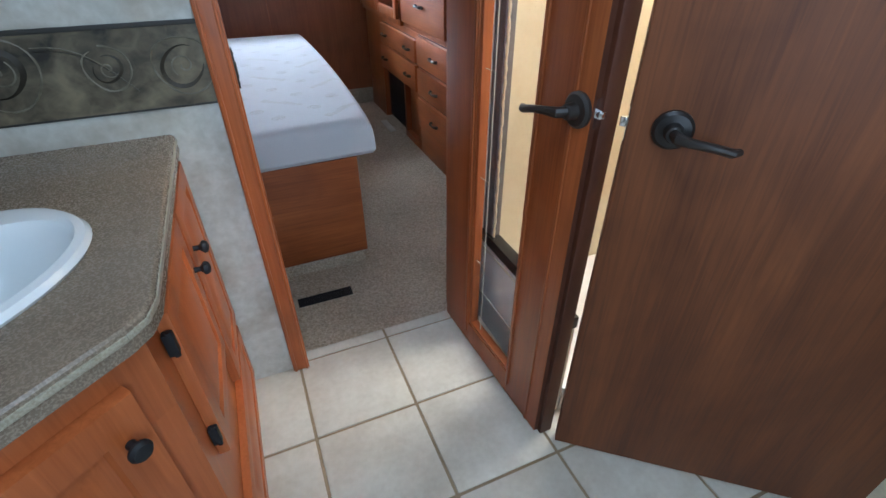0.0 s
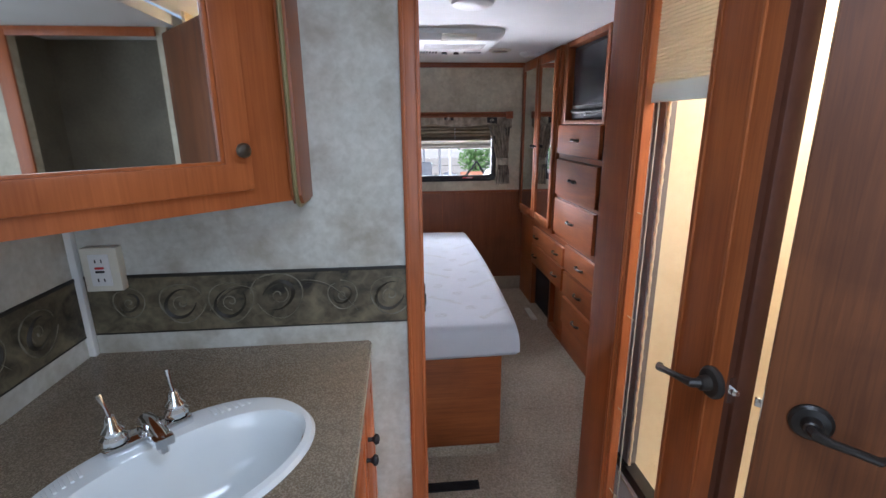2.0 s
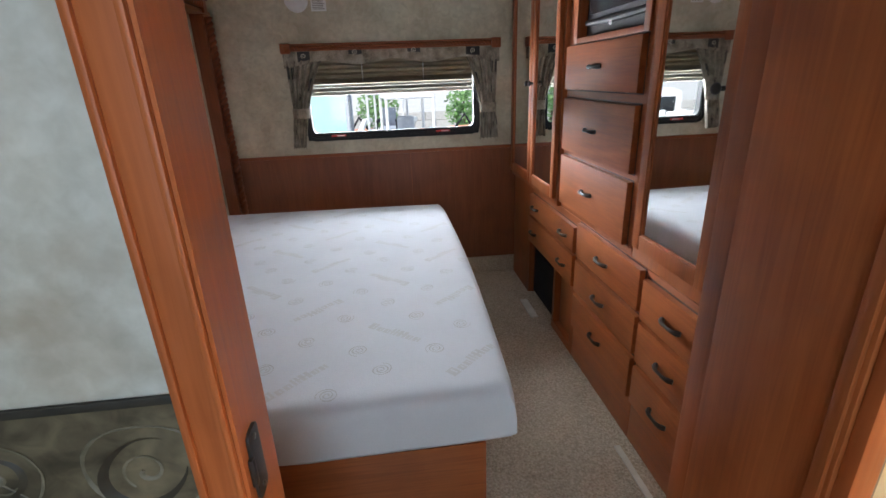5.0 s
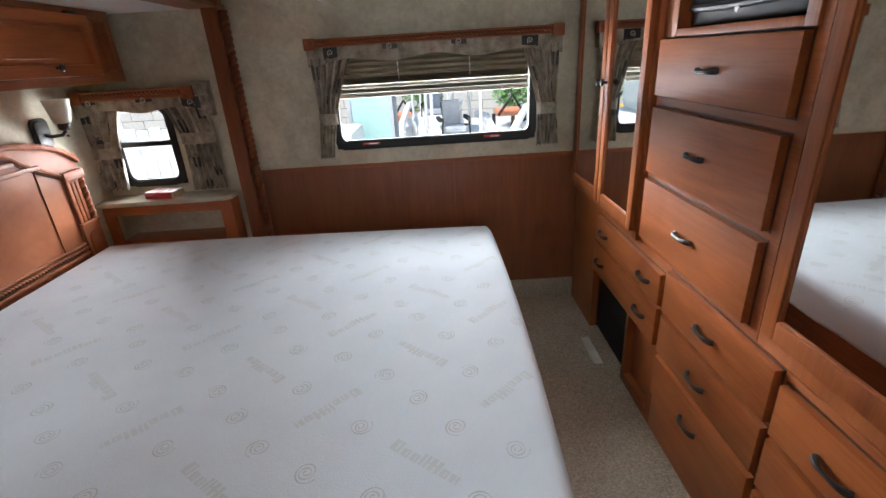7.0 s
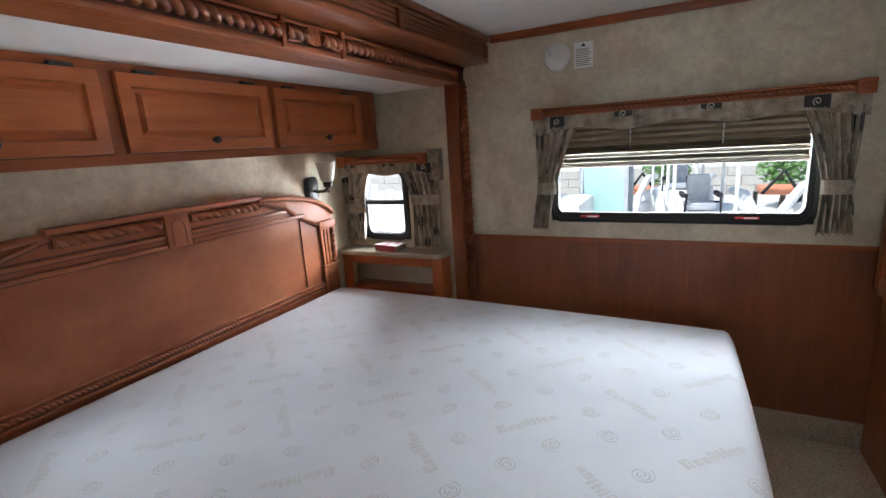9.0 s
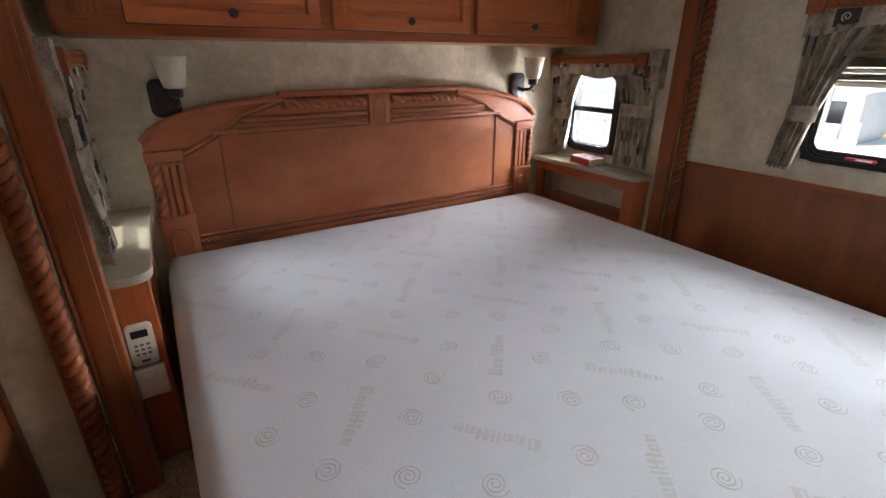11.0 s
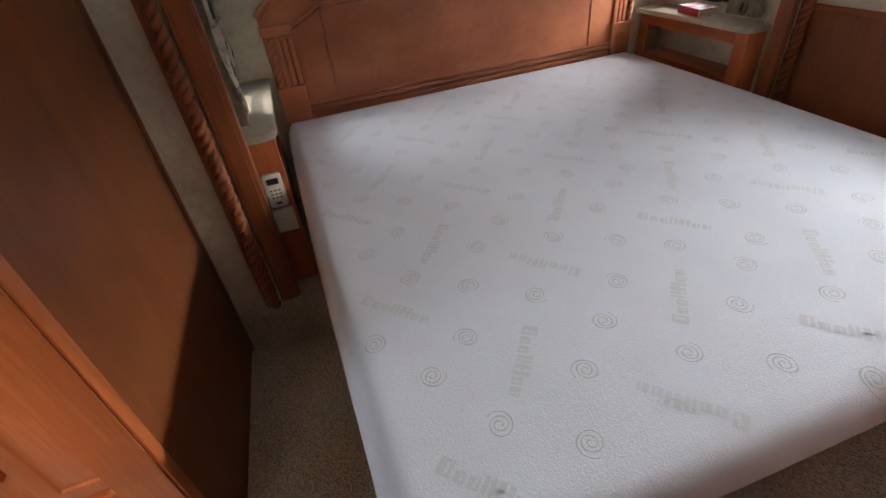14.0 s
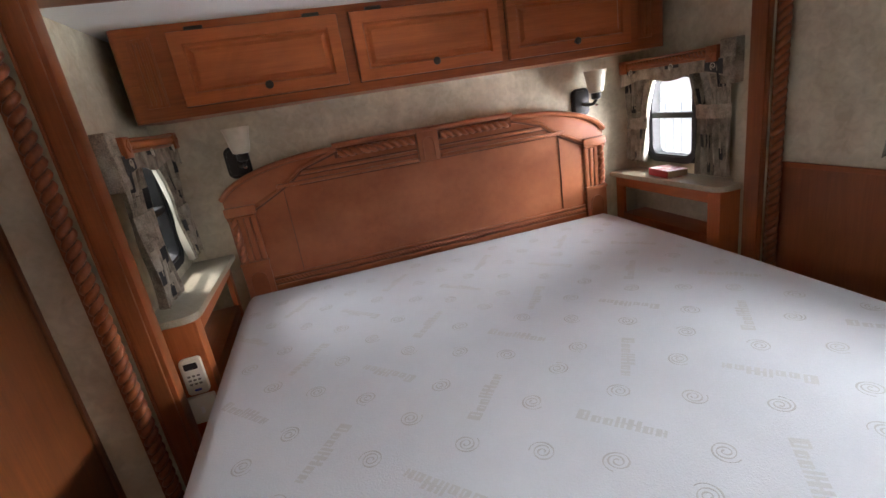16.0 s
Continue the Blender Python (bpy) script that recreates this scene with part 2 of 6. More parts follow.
border_paper = textured("dark_scroll_border_paper", (0.017, 0.013, 0.007), (0.21, 0.172, 0.105), scale=(9, 9, 11), fine=(28, 28, 34), detail=6, distort=1.4, roughness=(0.45, 0.6), spread=(0.33, 0.68))
scroll_light = textured("pale_scroll_print", (0.10, 0.088, 0.056), (0.25, 0.225, 0.165), scale=(20, 20, 20), roughness=(0.5, 0.6))
white_ceiling = textured("off_white_ceiling", (0.74, 0.74, 0.72), (0.80, 0.80, 0.78), scale=(3, 3, 3), fine=(300, 300, 300), roughness=(0.6, 0.7), bump=0.1)
white_plastic = textured("white_plastic", (0.74, 0.74, 0.72), (0.80, 0.80, 0.78), roughness=(0.3, 0.4), bump=0)
cream_plastic = textured("cream_plastic", (0.68, 0.65, 0.54), (0.74, 0.71, 0.60), roughness=(0.3, 0.4), bump=0)
carpet = textured("beige_cut_pile_carpet", (0.29, 0.228, 0.155), (0.68, 0.57, 0.425), scale=(3, 3, 3), fine=(130, 130, 130), fine_mix=0.7, roughness=(0.9, 1.0), bump=1.0, bump_scale=0.02, spread=(0.3, 0.7))
tile_mat = textured("cream_ceramic_tile", (0.52, 0.47, 0.38), (0.66, 0.62, 0.53), scale=(7, 7, 7), fine=(60, 60, 60), detail=6, roughness=(0.28, 0.42), bump=0.06, each=0.05)
grout = textured("tan_grout", (0.24, 0.175, 0.10), (0.34, 0.26, 0.16), fine=(200, 200, 200), roughness=(0.8, 0.9), bump=0.3)
counter_mat = textured("speckled_taupe_solid_surface", (0.158, 0.120, 0.083), (0.29, 0.228, 0.162), scale=(40, 40, 40), fine=(330, 330, 330), fine_mix=0.7, roughness=(0.22, 0.32), bump=0, spread=(0.32, 0.66))
shelf_mat = textured("speckled_beige_solid_surface", (0.27, 0.235, 0.16), (0.46, 0.42, 0.32), scale=(40, 40, 40), fine=(330, 330, 330), fine_mix=0.75, roughness=(0.25, 0.35), bump=0, spread=(0.32, 0.66))
ceramic = material("white_glazed_ceramic", (0.78, 0.82, 0.83), 0.12, Coat_Weight=0.3)
chrome = material("polished_chrome", (0.82, 0.83, 0.85), 0.08, 1.0)
bronze = textured("oil_rubbed_bronze", (0.012, 0.010, 0.009), (0.030, 0.024, 0.020), roughness=(0.3, 0.45), bump=0.05)
pewter = material("dark_pewter", (0.22, 0.20, 0.17), 0.3, 1.0)
black_plastic = textured("black_plastic", (0.010, 0.010, 0.011), (0.018, 0.018, 0.019), roughness=(0.45, 0.6), bump=0, Specular_IOR_Level=0.3)
screen_glass = material("dark_screen_glass", (0.012, 0.014, 0.018), 0.22)
mirror = material("silvered_mirror", (0.86, 0.88, 0.87), 0.02, 1.0)
sheet = textured("white_knit_mattress_cover", (0.55, 0.564, 0.592), (0.61, 0.624, 0.648), scale=(4, 4, 4), fine=(260, 260, 260), roughness=(0.85, 0.95), bump=0.35, bump_scale=0.002)
sheet_print = textured("woven_grey_print", (0.43, 0.425, 0.41), (0.50, 0.495, 0.48), fine=(260, 260, 260), roughness=(0.85, 0.95), bump=0.3)
shower_cream = textured("cream_shower_wall", (0.72, 0.62, 0.42), (0.78, 0.69, 0.50), roughness=(0.3, 0.4), bump=0.02)
fabric = textured("mottled_taupe_curtain", (0.12, 0.098, 0.070), (0.46, 0.40, 0.31), scale=(21, 21, 17), fine=(240, 240, 240), fine_mix=0.4, roughness=(0.85, 0.95), bump=0.4, spread=(0.36, 0.62))
fabric_dark = textured("charcoal_curtain_patch", (0.020, 0.021, 0.022), (0.05, 0.05, 0.05), fine=(240, 240, 240), roughness=(0.85, 0.95), bump=0.4)
fabric_lining = textured("cream_curtain_lining", (0.62, 0.58, 0.48), (0.70, 0.66, 0.56), fine=(240, 240, 240), roughness=(0.9, 0.95), bump=0.3)
blind_mat = textured("taupe_pleated_blind", (0.32, 0.26, 0.17), (0.44, 0.37, 0.26), fine=(300, 300, 300), roughness=(0.8, 0.9), bump=0.2)
shade_mat = textured("ivory_pleated_shade", (0.70, 0.63, 0.48), (0.76, 0.69, 0.54), fine=(300, 300, 300), roughness=(0.85, 0.95), bump=0.2, Transmission_Weight=0.6)
alabaster = textured("cream_alabaster_glass", (0.50, 0.45, 0.33), (0.62, 0.57, 0.45), scale=(18, 18, 18), roughness=(0.25, 0.35), bump=0)
red_plastic = material("red_plastic", (0.55, 0.03, 0.03), 0.4)
glass = material("clear_glass", (1, 1, 1), 0.0, IOR=1.05, Transmission_Weight=1.0)
came = material("pale_came", (0.46, 0.41, 0.32), 0.45)
word_print = textured("faint_grey_print", (0.503, 0.502, 0.495), (0.553, 0.553, 0.546), fine=(260, 260, 260), roughness=(0.85, 0.95), bump=0.3)
# Dark finish of grooves and trim, also paints shade in door gaps.
glaze_shade = textured("dark_glaze_and_shade", (0.055, 0.016, 0.007), (0.09, 0.028, 0.012), roughness=(0.4, 0.55), bump=0.03)
# Brown of the carved grooves, also paints shade beside headboard mouldings.
soft_glaze_shade = textured("brown_glaze_and_shade", (0.115, 0.034, 0.014), (0.17, 0.052, 0.022), roughness=(0.4, 0.5), bump=0.03)
fabric_pale = textured("pale_cream_curtain_block", (0.28, 0.235, 0.17), (0.56, 0.49, 0.38), scale=(26, 26, 20), fine=(240, 240, 240), roughness=(0.85, 0.95), bump=0.4)
# ---- the setting ----
H = 1.905
SLIDE_H, SILL = 1.695, 0.195


def wall(name, pieces, mat, label):
    return solid(name, merge(*[box(*p) for p in pieces]), mat, label, kind="structure")


# floors
solid("floor_bedroom", box(-0.93, 1.62, 1.205, 3.90, -0.05, 0.0), carpet, "beige cut-pile bedroom carpet, worn and stained", kind="structure")
solid("floor_slide", merge(box(-1.66, -0.936, 1.46, 3.75, -0.05, SILL), box(-0.936, -0.905, 1.455, 3.752, 0.001, SILL)), carpet, "carpeted floor of the bed slide-out", kind="structure")
for name, y0, y1 in (("trim_carpet_sill_near", 1.346, 1.632), ("trim_carpet_sill_far", 3.42, 3.762)):
    solid(name, prism([(-0.905, y0), (-0.748, y0), (-0.748, y1), (-0.905, y1)], 0.0, SILL, 0.012), carpet, "carpet wrapped over the raised sill of the slide-out", kind="structure")
solid("baseboard_west", box(-0.812, -0.800, 1.266, 1.345, 0.0, SILL - 0.003, 0.004), carpet, "carpet turned up the foot of the papered wall", kind="structure")
bath_floor = solid("floor_bathroom", box(-1.0, 1.62, -1.6, 1.205, -0.05, -0.004), grout, "tan grout under cream tiles", kind="structure")
solid("ceiling", box(-0.80, 1.62, 1.24, 3.90, H, H + 0.05), white_ceiling, "smooth off-white bedroom ceiling", kind="structure")
solid("ceiling_bathroom", merge(box(-1.0, 0.62, -1.6, 1.24, H, H + 0.05), box(0.62, 1.62, -1.6, 0.2, H, H + 0.05), box(0.62, 1.62, 0.2, 1.24, H + 0.06, H + 0.1)), white_ceiling, "smooth off-white bathroom ceiling", kind="structure")
solid("ceiling_slide", box(-1.66, -0.84, 1.38, 3.86, SLIDE_H, SLIDE_H + 0.055), white_ceiling, "off-white slide-out ceiling", kind="structure")

solid("underbody", merge(box(-0.95, 1.60, -2.2, 3.84, -1.401, -0.052)), panel_wood, "closed underbody of the trailer", kind="structure")
# far wall with the wide window opening
WX0, WX1, WZ0, WZ1 = -0.335, 0.745, 0.975, 1.50
FY = 3.785
wall("wall_north", [(-0.93, WX0, FY, FY + 0.07, 0, H), (WX1, 1.62, FY, FY + 0.07, 0, H), (WX0, WX1, FY, FY + 0.07, 0, WZ0), (WX0, WX1, FY, FY + 0.07, WZ1, H)], wallpaper, "mottled grey-beige papered end wall")
wall("wall_east", [(1.55, 1.62, -1.6, FY, 0, H)], wallpaper, "plain outer wall behind the built-in cabinets")
wall("wall_slide_head", [(-1.66, -1.60, 1.38, 3.86, 0, SLIDE_H)], wallpaper, "mottled grey-beige papered wall behind the headboard")
SX0, SX1, SZ0, SZ1 = -1.50, -1.17, 0.85, 1.28
NEAR, FAR = 1.45, 3.757
for name, y0, y1 in (("wall_slide_far_end", FAR, FAR + 0.06), ("wall_slide_near_end", NEAR - 0.06, NEAR)):
    wall(name, [(-1.60, SX0, y0, y1, 0, SLIDE_H), (SX1, -0.935, y0, y1, 0, SLIDE_H), (SX0, SX1, y0, y1, 0, SZ0), (SX0, SX1, y0, y1, SZ1, SLIDE_H)], wallpaper, "mottled grey-beige papered end wall of the slide-out")
wall("wall_west", [(-0.93, -0.81, 1.24, 1.436, 0, H), (-0.93, -0.81, 3.72, FY, 0, H), (-0.93, -0.81, 1.436, 3.72, SLIDE_H + 0.055, H)], wallpaper, "papered wall round the slide-out opening")
# partition between bath and bedroom
OX0, OX1 = -0.012, 0.525
wall("wall_partition", [(-1.0, OX0, 1.148, 1.205, 0, H), (OX1 + 0.035, 1.62, 1.195, 1.235, 0, H), (OX0, OX1 + 0.035, 1.148, 1.235, 1.885, H)], bath_paper, "pale mottled papered partition with the bedroom doorway")
wall("wall_bath_west", [(-1.0, -0.92, -1.6, 1.148, 0, H)], bath_paper, "pale mottled papered wall beside the vanity")
wall("wall_bath_south", [(-0.92, -0.45, -1.6, -1.53, 0, H), (0.75, 1.55, -1.6, -1.53, 0, H), (-0.45, 0.75, -1.6, -1.53, 1.9, H)], bath_paper, "papered wall with the opening to the main cabin")
wall("wall_cabin_beyond", [(-1.0, 1.62, -2.3, -2.24, 0, H), (-1.0, -0.94, -2.24, -1.6, 0, H), (1.56, 1.62, -2.24, -1.6, 0, H), (-1.0, 1.62, -2.3, -1.6, H, H + 0.05), (-1.0, 1.62, -2.3, -1.6, -0.05, -0.004)], bath_paper, "plain wall of the cabin beyond")
solid("wainscot_north", box(-0.80, 1.0, FY - 0.008, FY, 0.115, 0.885), wall_panel, "reddish cherry wainscot panel under the window", kind="structure")
# bedroom face of the partition, wainscot and trims
solid("wainscot_partition", prism([(-0.81, 1.2055), (OX0 - 0.002, 1.2055), (OX0 - 0.002, 1.222), (-0.81, 1.265)], 0.0, H - 0.001), panel_wood, "cherry-grained panelling on the bedroom side of the partition", kind="structure")
solid("trim_partition_corner", box(-0.81, -0.792, 1.265, 1.276, 0.0, H, 0.003), dark_wood, "thin dark corner bead on the panelling", kind="structure")
solid("wainscot_rail", merge(box(-0.80, 0.985, FY - 0.016, FY - 0.003, 0.872, 0.893, 0.004), box(0.292, 0.298, FY - 0.0105, FY - 0.006, 0.115, 0.872)), wood_x, "narrow moulding and joint strip on the wainscot", kind="structure")
solid("baseboard_carpet", box(-0.80, 1.0, FY - 0.02, FY - 0.001, 0.0, 0.118, 0.006), carpet, "carpet turned up the foot of the wall", kind="structure")
solid("trim_ceiling_north", merge(box(-0.63, 0.985, FY - 0.018, FY - 0.001, 1.868, H - 0.001, 0.004), box(-0.63, 0.985, FY - 0.026, FY - 0.002, 1.886, H - 0.001, 0.005)), wood_x, "cherry moulding under the ceiling", kind="structure")
casing = solid("trim_door_casing", merge(
    box(-0.050, -0.004, 1.134, 1.147, 0, 1.90, 0.003), *[box(-0.046 + k * 0.0115, -0.039 + k * 0.0115, 1.129, 1.136, 0, 1.90, 0.0025) for k in (0, 3)],
    box(-0.004, 0.0, 1.134, 1.226, 0, 1.885), box(-0.040, -0.004, 1.2265, 1.2335, 0, 1.90, 0.003),
    box(-0.004, OX1, 1.15, 1.24, 1.875, 1.885)), maple_z, "honey cherry fluted door casing with a moulded edge", kind="structure")
plate = thing("strike_plate", (0.0, 1.16, 0.905), "dark bronze strike plate let into the door jamb", "strike plate")
part("plate", prism(rounded(0.03, 0.085, 0.008, 4, 1.163, 0.947), 0.0, 0.004, 0.001, Matrix(((0, 0, 1, 0), (1, 0, 0, 0), (0, 1, 0, 0), (0, 0, 0, 1)))), bronze, plate)
part("lip", box(0.0, 0.006, 1.142, 1.150, 0.93, 0.965, 0.002), bronze, plate)
for dz in (0.915, 0.979):
    part("screw", lathe([(0.0035, 0), (0.0035, 0.001), (0.001, 0.0015)], Matrix.Translation((0.004, 1.163, dz)) @ Matrix.Rotation(radians(90), 4, "Y"), 10), pewter, plate)
solid("trim_right_jamb", merge(box(OX1 + 0.022, OX1 + 0.035, 1.192, 1.252, 0, 1.885, 0.002)), wood_z, "cherry hinge jamb of the bedroom doorway", kind="structure")

# slide-out surround: columns, rope, header and cornice
TOP = 1.686
for name, a, b, yr, outer in (("trim_slide_column_near", 1.440, 1.514, 1.414, 1.386), ("trim_slide_column_far", 3.686, 3.726, 3.752, 3.780)):
    lo, hi = sorted((outer, outer + (0.012 if outer < yr else -0.012)))
    col = solid(name, merge(box(-0.862, -0.802, a, b, SILL - 0.002, TOP + 0.06, 0.006), box(-0.81, -0.794, a + 0.014, b - 0.014, SILL - 0.002, TOP + 0.004, 0.005), box(-0.806, -0.797, a + 0.002, a + 0.010, SILL - 0.002, TOP, 0.003),
                      box(-0.835, -0.801, min(yr, outer) - 0.008, max(yr, outer) + 0.006, SILL - 0.002, TOP, 0.002), box(-0.82, -0.779, lo, hi, SILL - 0.002, TOP, 0.004),
                      box(-0.835, -0.782, min(a, lo) - 0.003, min(3.783, max(b, hi) + 0.003), TOP - 0.004, TOP + 0.014, 0.005)), column_wood, "carved cherry column with rope moulding beside the slide-out", kind="structure")
    part("rope_moulding", rope((-0.785, yr, SILL), (-0.785, yr, TOP - 0.005), 0.0235, 0.031, 2, 0.5), column_wood, col)
    part("rope_groove", groove((-0.785, yr, SILL), (-0.785, yr, TOP - 0.005), 0.0235, 0.031, 0.5), glaze_shade, col)
solid("trim_slide_return", merge(box(-0.935, -0.862, 1.437, 1.452, SILL, SLIDE_H - 0.001), box(-0.935, -0.862, 3.715, 3.756, SILL, SLIDE_H - 0.001)), wallpaper, "papered return of the slide-out opening", kind="structure")
head_bits = [box(-0.93, -0.842, 1.453, 3.714, SLIDE_H - 0.006, SLIDE_H - 0.001), box(-0.84, -0.79, 1.386, 3.780, TOP + 0.002, 1.775, 0.004), box(-0.80, -0.778, 1.388, 3.778, TOP + 0.002, TOP + 0.022, 0.006), box(-0.80, -0.780, 1.388, 3.778, 1.762, 1.773, 0.003)]
RZ = 1.736
for yb in (2.500, 2.765, 1.430, 3.665):
    head_bits.append(box(-0.80, -0.768, yb - 0.009, yb + 0.009, TOP + 0.004, 1.774, 0.003))
for k in (-1, 1):
    arc = [(-0.776, 2.6325 + k * (0.118 - 0.092 * math.sin(radians(a))), TOP + 0.026 + 0.050 * (1 - math.cos(radians(a)))) for a in range(0, 91, 10)]
    head_bits.append(tube(arc, 0.005, 6))
    head_bits.append(prism([(2.6325 + k * 0.026, TOP + 0.03), (2.6325, TOP + 0.024), (2.6325, 1.762), (2.6325 + k * 0.026, 1.762)][::k], -0.80, -0.774, 0.003, Matrix(((0, 0, 1, 0), (1, 0, 0, 0), (0, 1, 0, 0), (0, 0, 0, 1)))))
header = solid("trim_slide_header", merge(*head_bits), column_wood_y, "carved cherry header with rope moulding over the slide-out", kind="structure")
# Thin dark sheet darkens the recess behind the rope.
part("dark_recess", box(-0.791, -0.7885, 1.44, 3.656, TOP + 0.022, 1.762), glaze_shade, header, "dark sheet behind the rope moulding")
for y0, y1 in ((1.44, 2.490), (2.512, 2.600), (2.665, 2.753), (2.776, 3.655)):
    part("rope_moulding", rope((-0.780, y0, RZ), (-0.780, y1, RZ), 0.0215, 0.033, 2, 0.5), column_wood_y, header)
    part("rope_groove", groove((-0.780, y0, RZ), (-0.780, y1, RZ), 0.0215, 0.033, 0.5), glaze_shade, header)
cor_bits = [box(-0.812, -0.665, 1.266, FY - 0.001, 1.777, H - 0.001, 0.004), box(-0.68, -0.648, 1.266, FY - 0.001, 1.777, 1.800, 0.007), box(-0.68, -0.640, 1.266, FY - 0.001, 1.876, H - 0.001, 0.008),
            box(-0.68, -0.655, 1.266, FY - 0.001, 1.862, 1.873, 0.004)]
for yb in (1.28, 2.10, 2.95, 3.77):
    cor_bits.append(box(-0.68, -0.648, yb - 0.014, yb + 0.014, 1.800, 1.864, 0.004))
for k in range(3):
    cor_bits.append(box(-0.67, -0.658, 1.27, FY - 0.01, 1.812 + k * 0.016, 1.820 + k * 0.016, 0.003))
solid("trim_slide_cornice", merge(*cor_bits), column_wood_y, "stepped cherry cornice box under the ceiling", kind="structure")
# ---- bedroom things ----
YZ = Matrix(((0, 0, 1, 0), (1, 0, 0, 0), (0, 1, 0, 0), (0, 0, 0, 1)))
FACE_EAST = Matrix.Rotation(radians(-90), 4, "Z")      # local -y looks to -x
FACE_WEST = Matrix.Rotation(radians(90), 4, "Z")       # local -y looks to +x


def knob(at, parent, towards, mat=bronze, r=0.014):
    """A turned cabinet knob that stands out along towards."""
    m = Matrix.Translation(at) @ Vector(towards).to_track_quat("Z", "Y").to_matrix().to_4x4()
    return part("knob", lathe([(0.45 * r, 0), (0.4 * r, 0.010), (0.55 * r, 0.013), (r, 0.018), (1.02 * r, 0.022), (0.8 * r, 0.027), (0.3 * r, 0.029)], m, 16), mat, parent)


def pull(at, parent, along, out, length=0.095):
    """An arched bronze bow pull."""
    a, o = Vector(along), Vector(out)
    pts, rad = [], []
    for k in range(-6, 7):
        s = k / 6
        pts.append(Vector(at) + a * (s * length / 2) + o * (0.005 + 0.018 * (1 - abs(s) ** 3.2)))
        rad.append((0.0048 + 0.0060 * abs(s) ** 1.6) * (0.72 if abs(k) == 6 else 1))
    return part("handle", tube(pts, rad, 8), bronze, parent, "dark bronze bow handle")


# mattress
def mattress_outline(inset):
    pts = []
    n = 28
    for k in range(n):                                   # near side, head to foot
        q = k / n
        pts.append((-1.545 + q * 1.975, 1.630 - 0.008 * math.sin(math.pi * q) - 0.006 * q))
    for k in range(n):                                   # foot
        q = k / n
        pts.append((0.430 + 0.032 * q + 0.022 * math.sin(math.pi * q), 1.624 + q * 1.826))
    for k in range(n):                                   # far side
        q = k / n
        pts.append((0.462 - q * 2.007, 3.450 + 0.058 * q + 0.012 * math.sin(math.pi * q)))
    pts.append((-1.545, 3.508))
    c = Vector((-0.54, 2.56))
    out = []
    for x, y in pts:
        d = Vector((x, y)) - c
        k = Vector((d.x - math.copysign(min(inset, abs(d.x)), d.x), d.y - math.copysign(min(inset, abs(d.y)), d.y)))
        corner = min(1.0, max(0.0, (abs(d.x) / 0.99 + abs(d.y) / 0.96 - 1.82) / 0.18))
        k *= 1 - 0.016 * corner ** 2
        out.append((c.x + k.x, c.y + k.y))
    return out


EDGE = ((0.004, 0.575), (0.010, 0.594), (0.020, 0.608), (0.034, 0.6165), (0.056, 0.620), (0.075, 0.6202), (0.10, 0.6202))


def mattress_mesh():
    bm = bmesh.new()
    levels = []
    for inset, z in ((0.05, 0.487), (0.012, 0.489), (0.0, 0.505), (0.001, 0.545), *EDGE):
        levels.append([bm.verts.new((x, y, z + (0.006 * noise.noise((x * 9, y * 9, 0)) if z < 0.51 else 0))) for x, y in mattress_outline(inset)])
    for a, b in zip(levels, levels[1:]):
        for i in range(len(a)):
            bm.faces.new((a[i], a[(i + 1) % len(a)], b[(i + 1) % len(a)], b[i]))
    bm.faces.new(levels[0][::-1])
    hub = bm.verts.new((-0.54, 2.54, levels[-1][0].co.z))
    for i, v in enumerate(levels[-1]):
        bm.faces.new((v, levels[-1][(i + 1) % len(levels[-1])], hub))
    return bm


mattress = thing("mattress", (-0.54, 2.56, 0.487), "bare white knit mattress printed with grey spirals, on the bed base", "mattress")
part("cover", mattress_mesh(), sheet, mattress)


def spiral_mesh(r, turns, width, mat, name):
    bm = bmesh.new()
    prev = None
    n = int(turns * 22)
    for k in range(n + 1):
        a = 2 * math.pi * turns * k / n
        rr = r * (0.14 + 0.86 * k / n) * (1 + 0.06 * math.sin(a * 1.7))
        w = width * (0.7 + 0.3 * math.sin(a * 2.3))
        cur = [bm.verts.new(((rr + s * w / 2) * math.cos(a), (rr + s * w / 2) * math.sin(a), h)) for s, h in ((-1, 0), (0, 0.0004), (1, 0))]
        if prev:
            bm.faces.new((prev[0], cur[0], cur[1], prev[1]))
            bm.faces.new((prev[1], cur[1], cur[2], prev[2]))
        prev = cur
    return mesh_of(name, bm, mat)


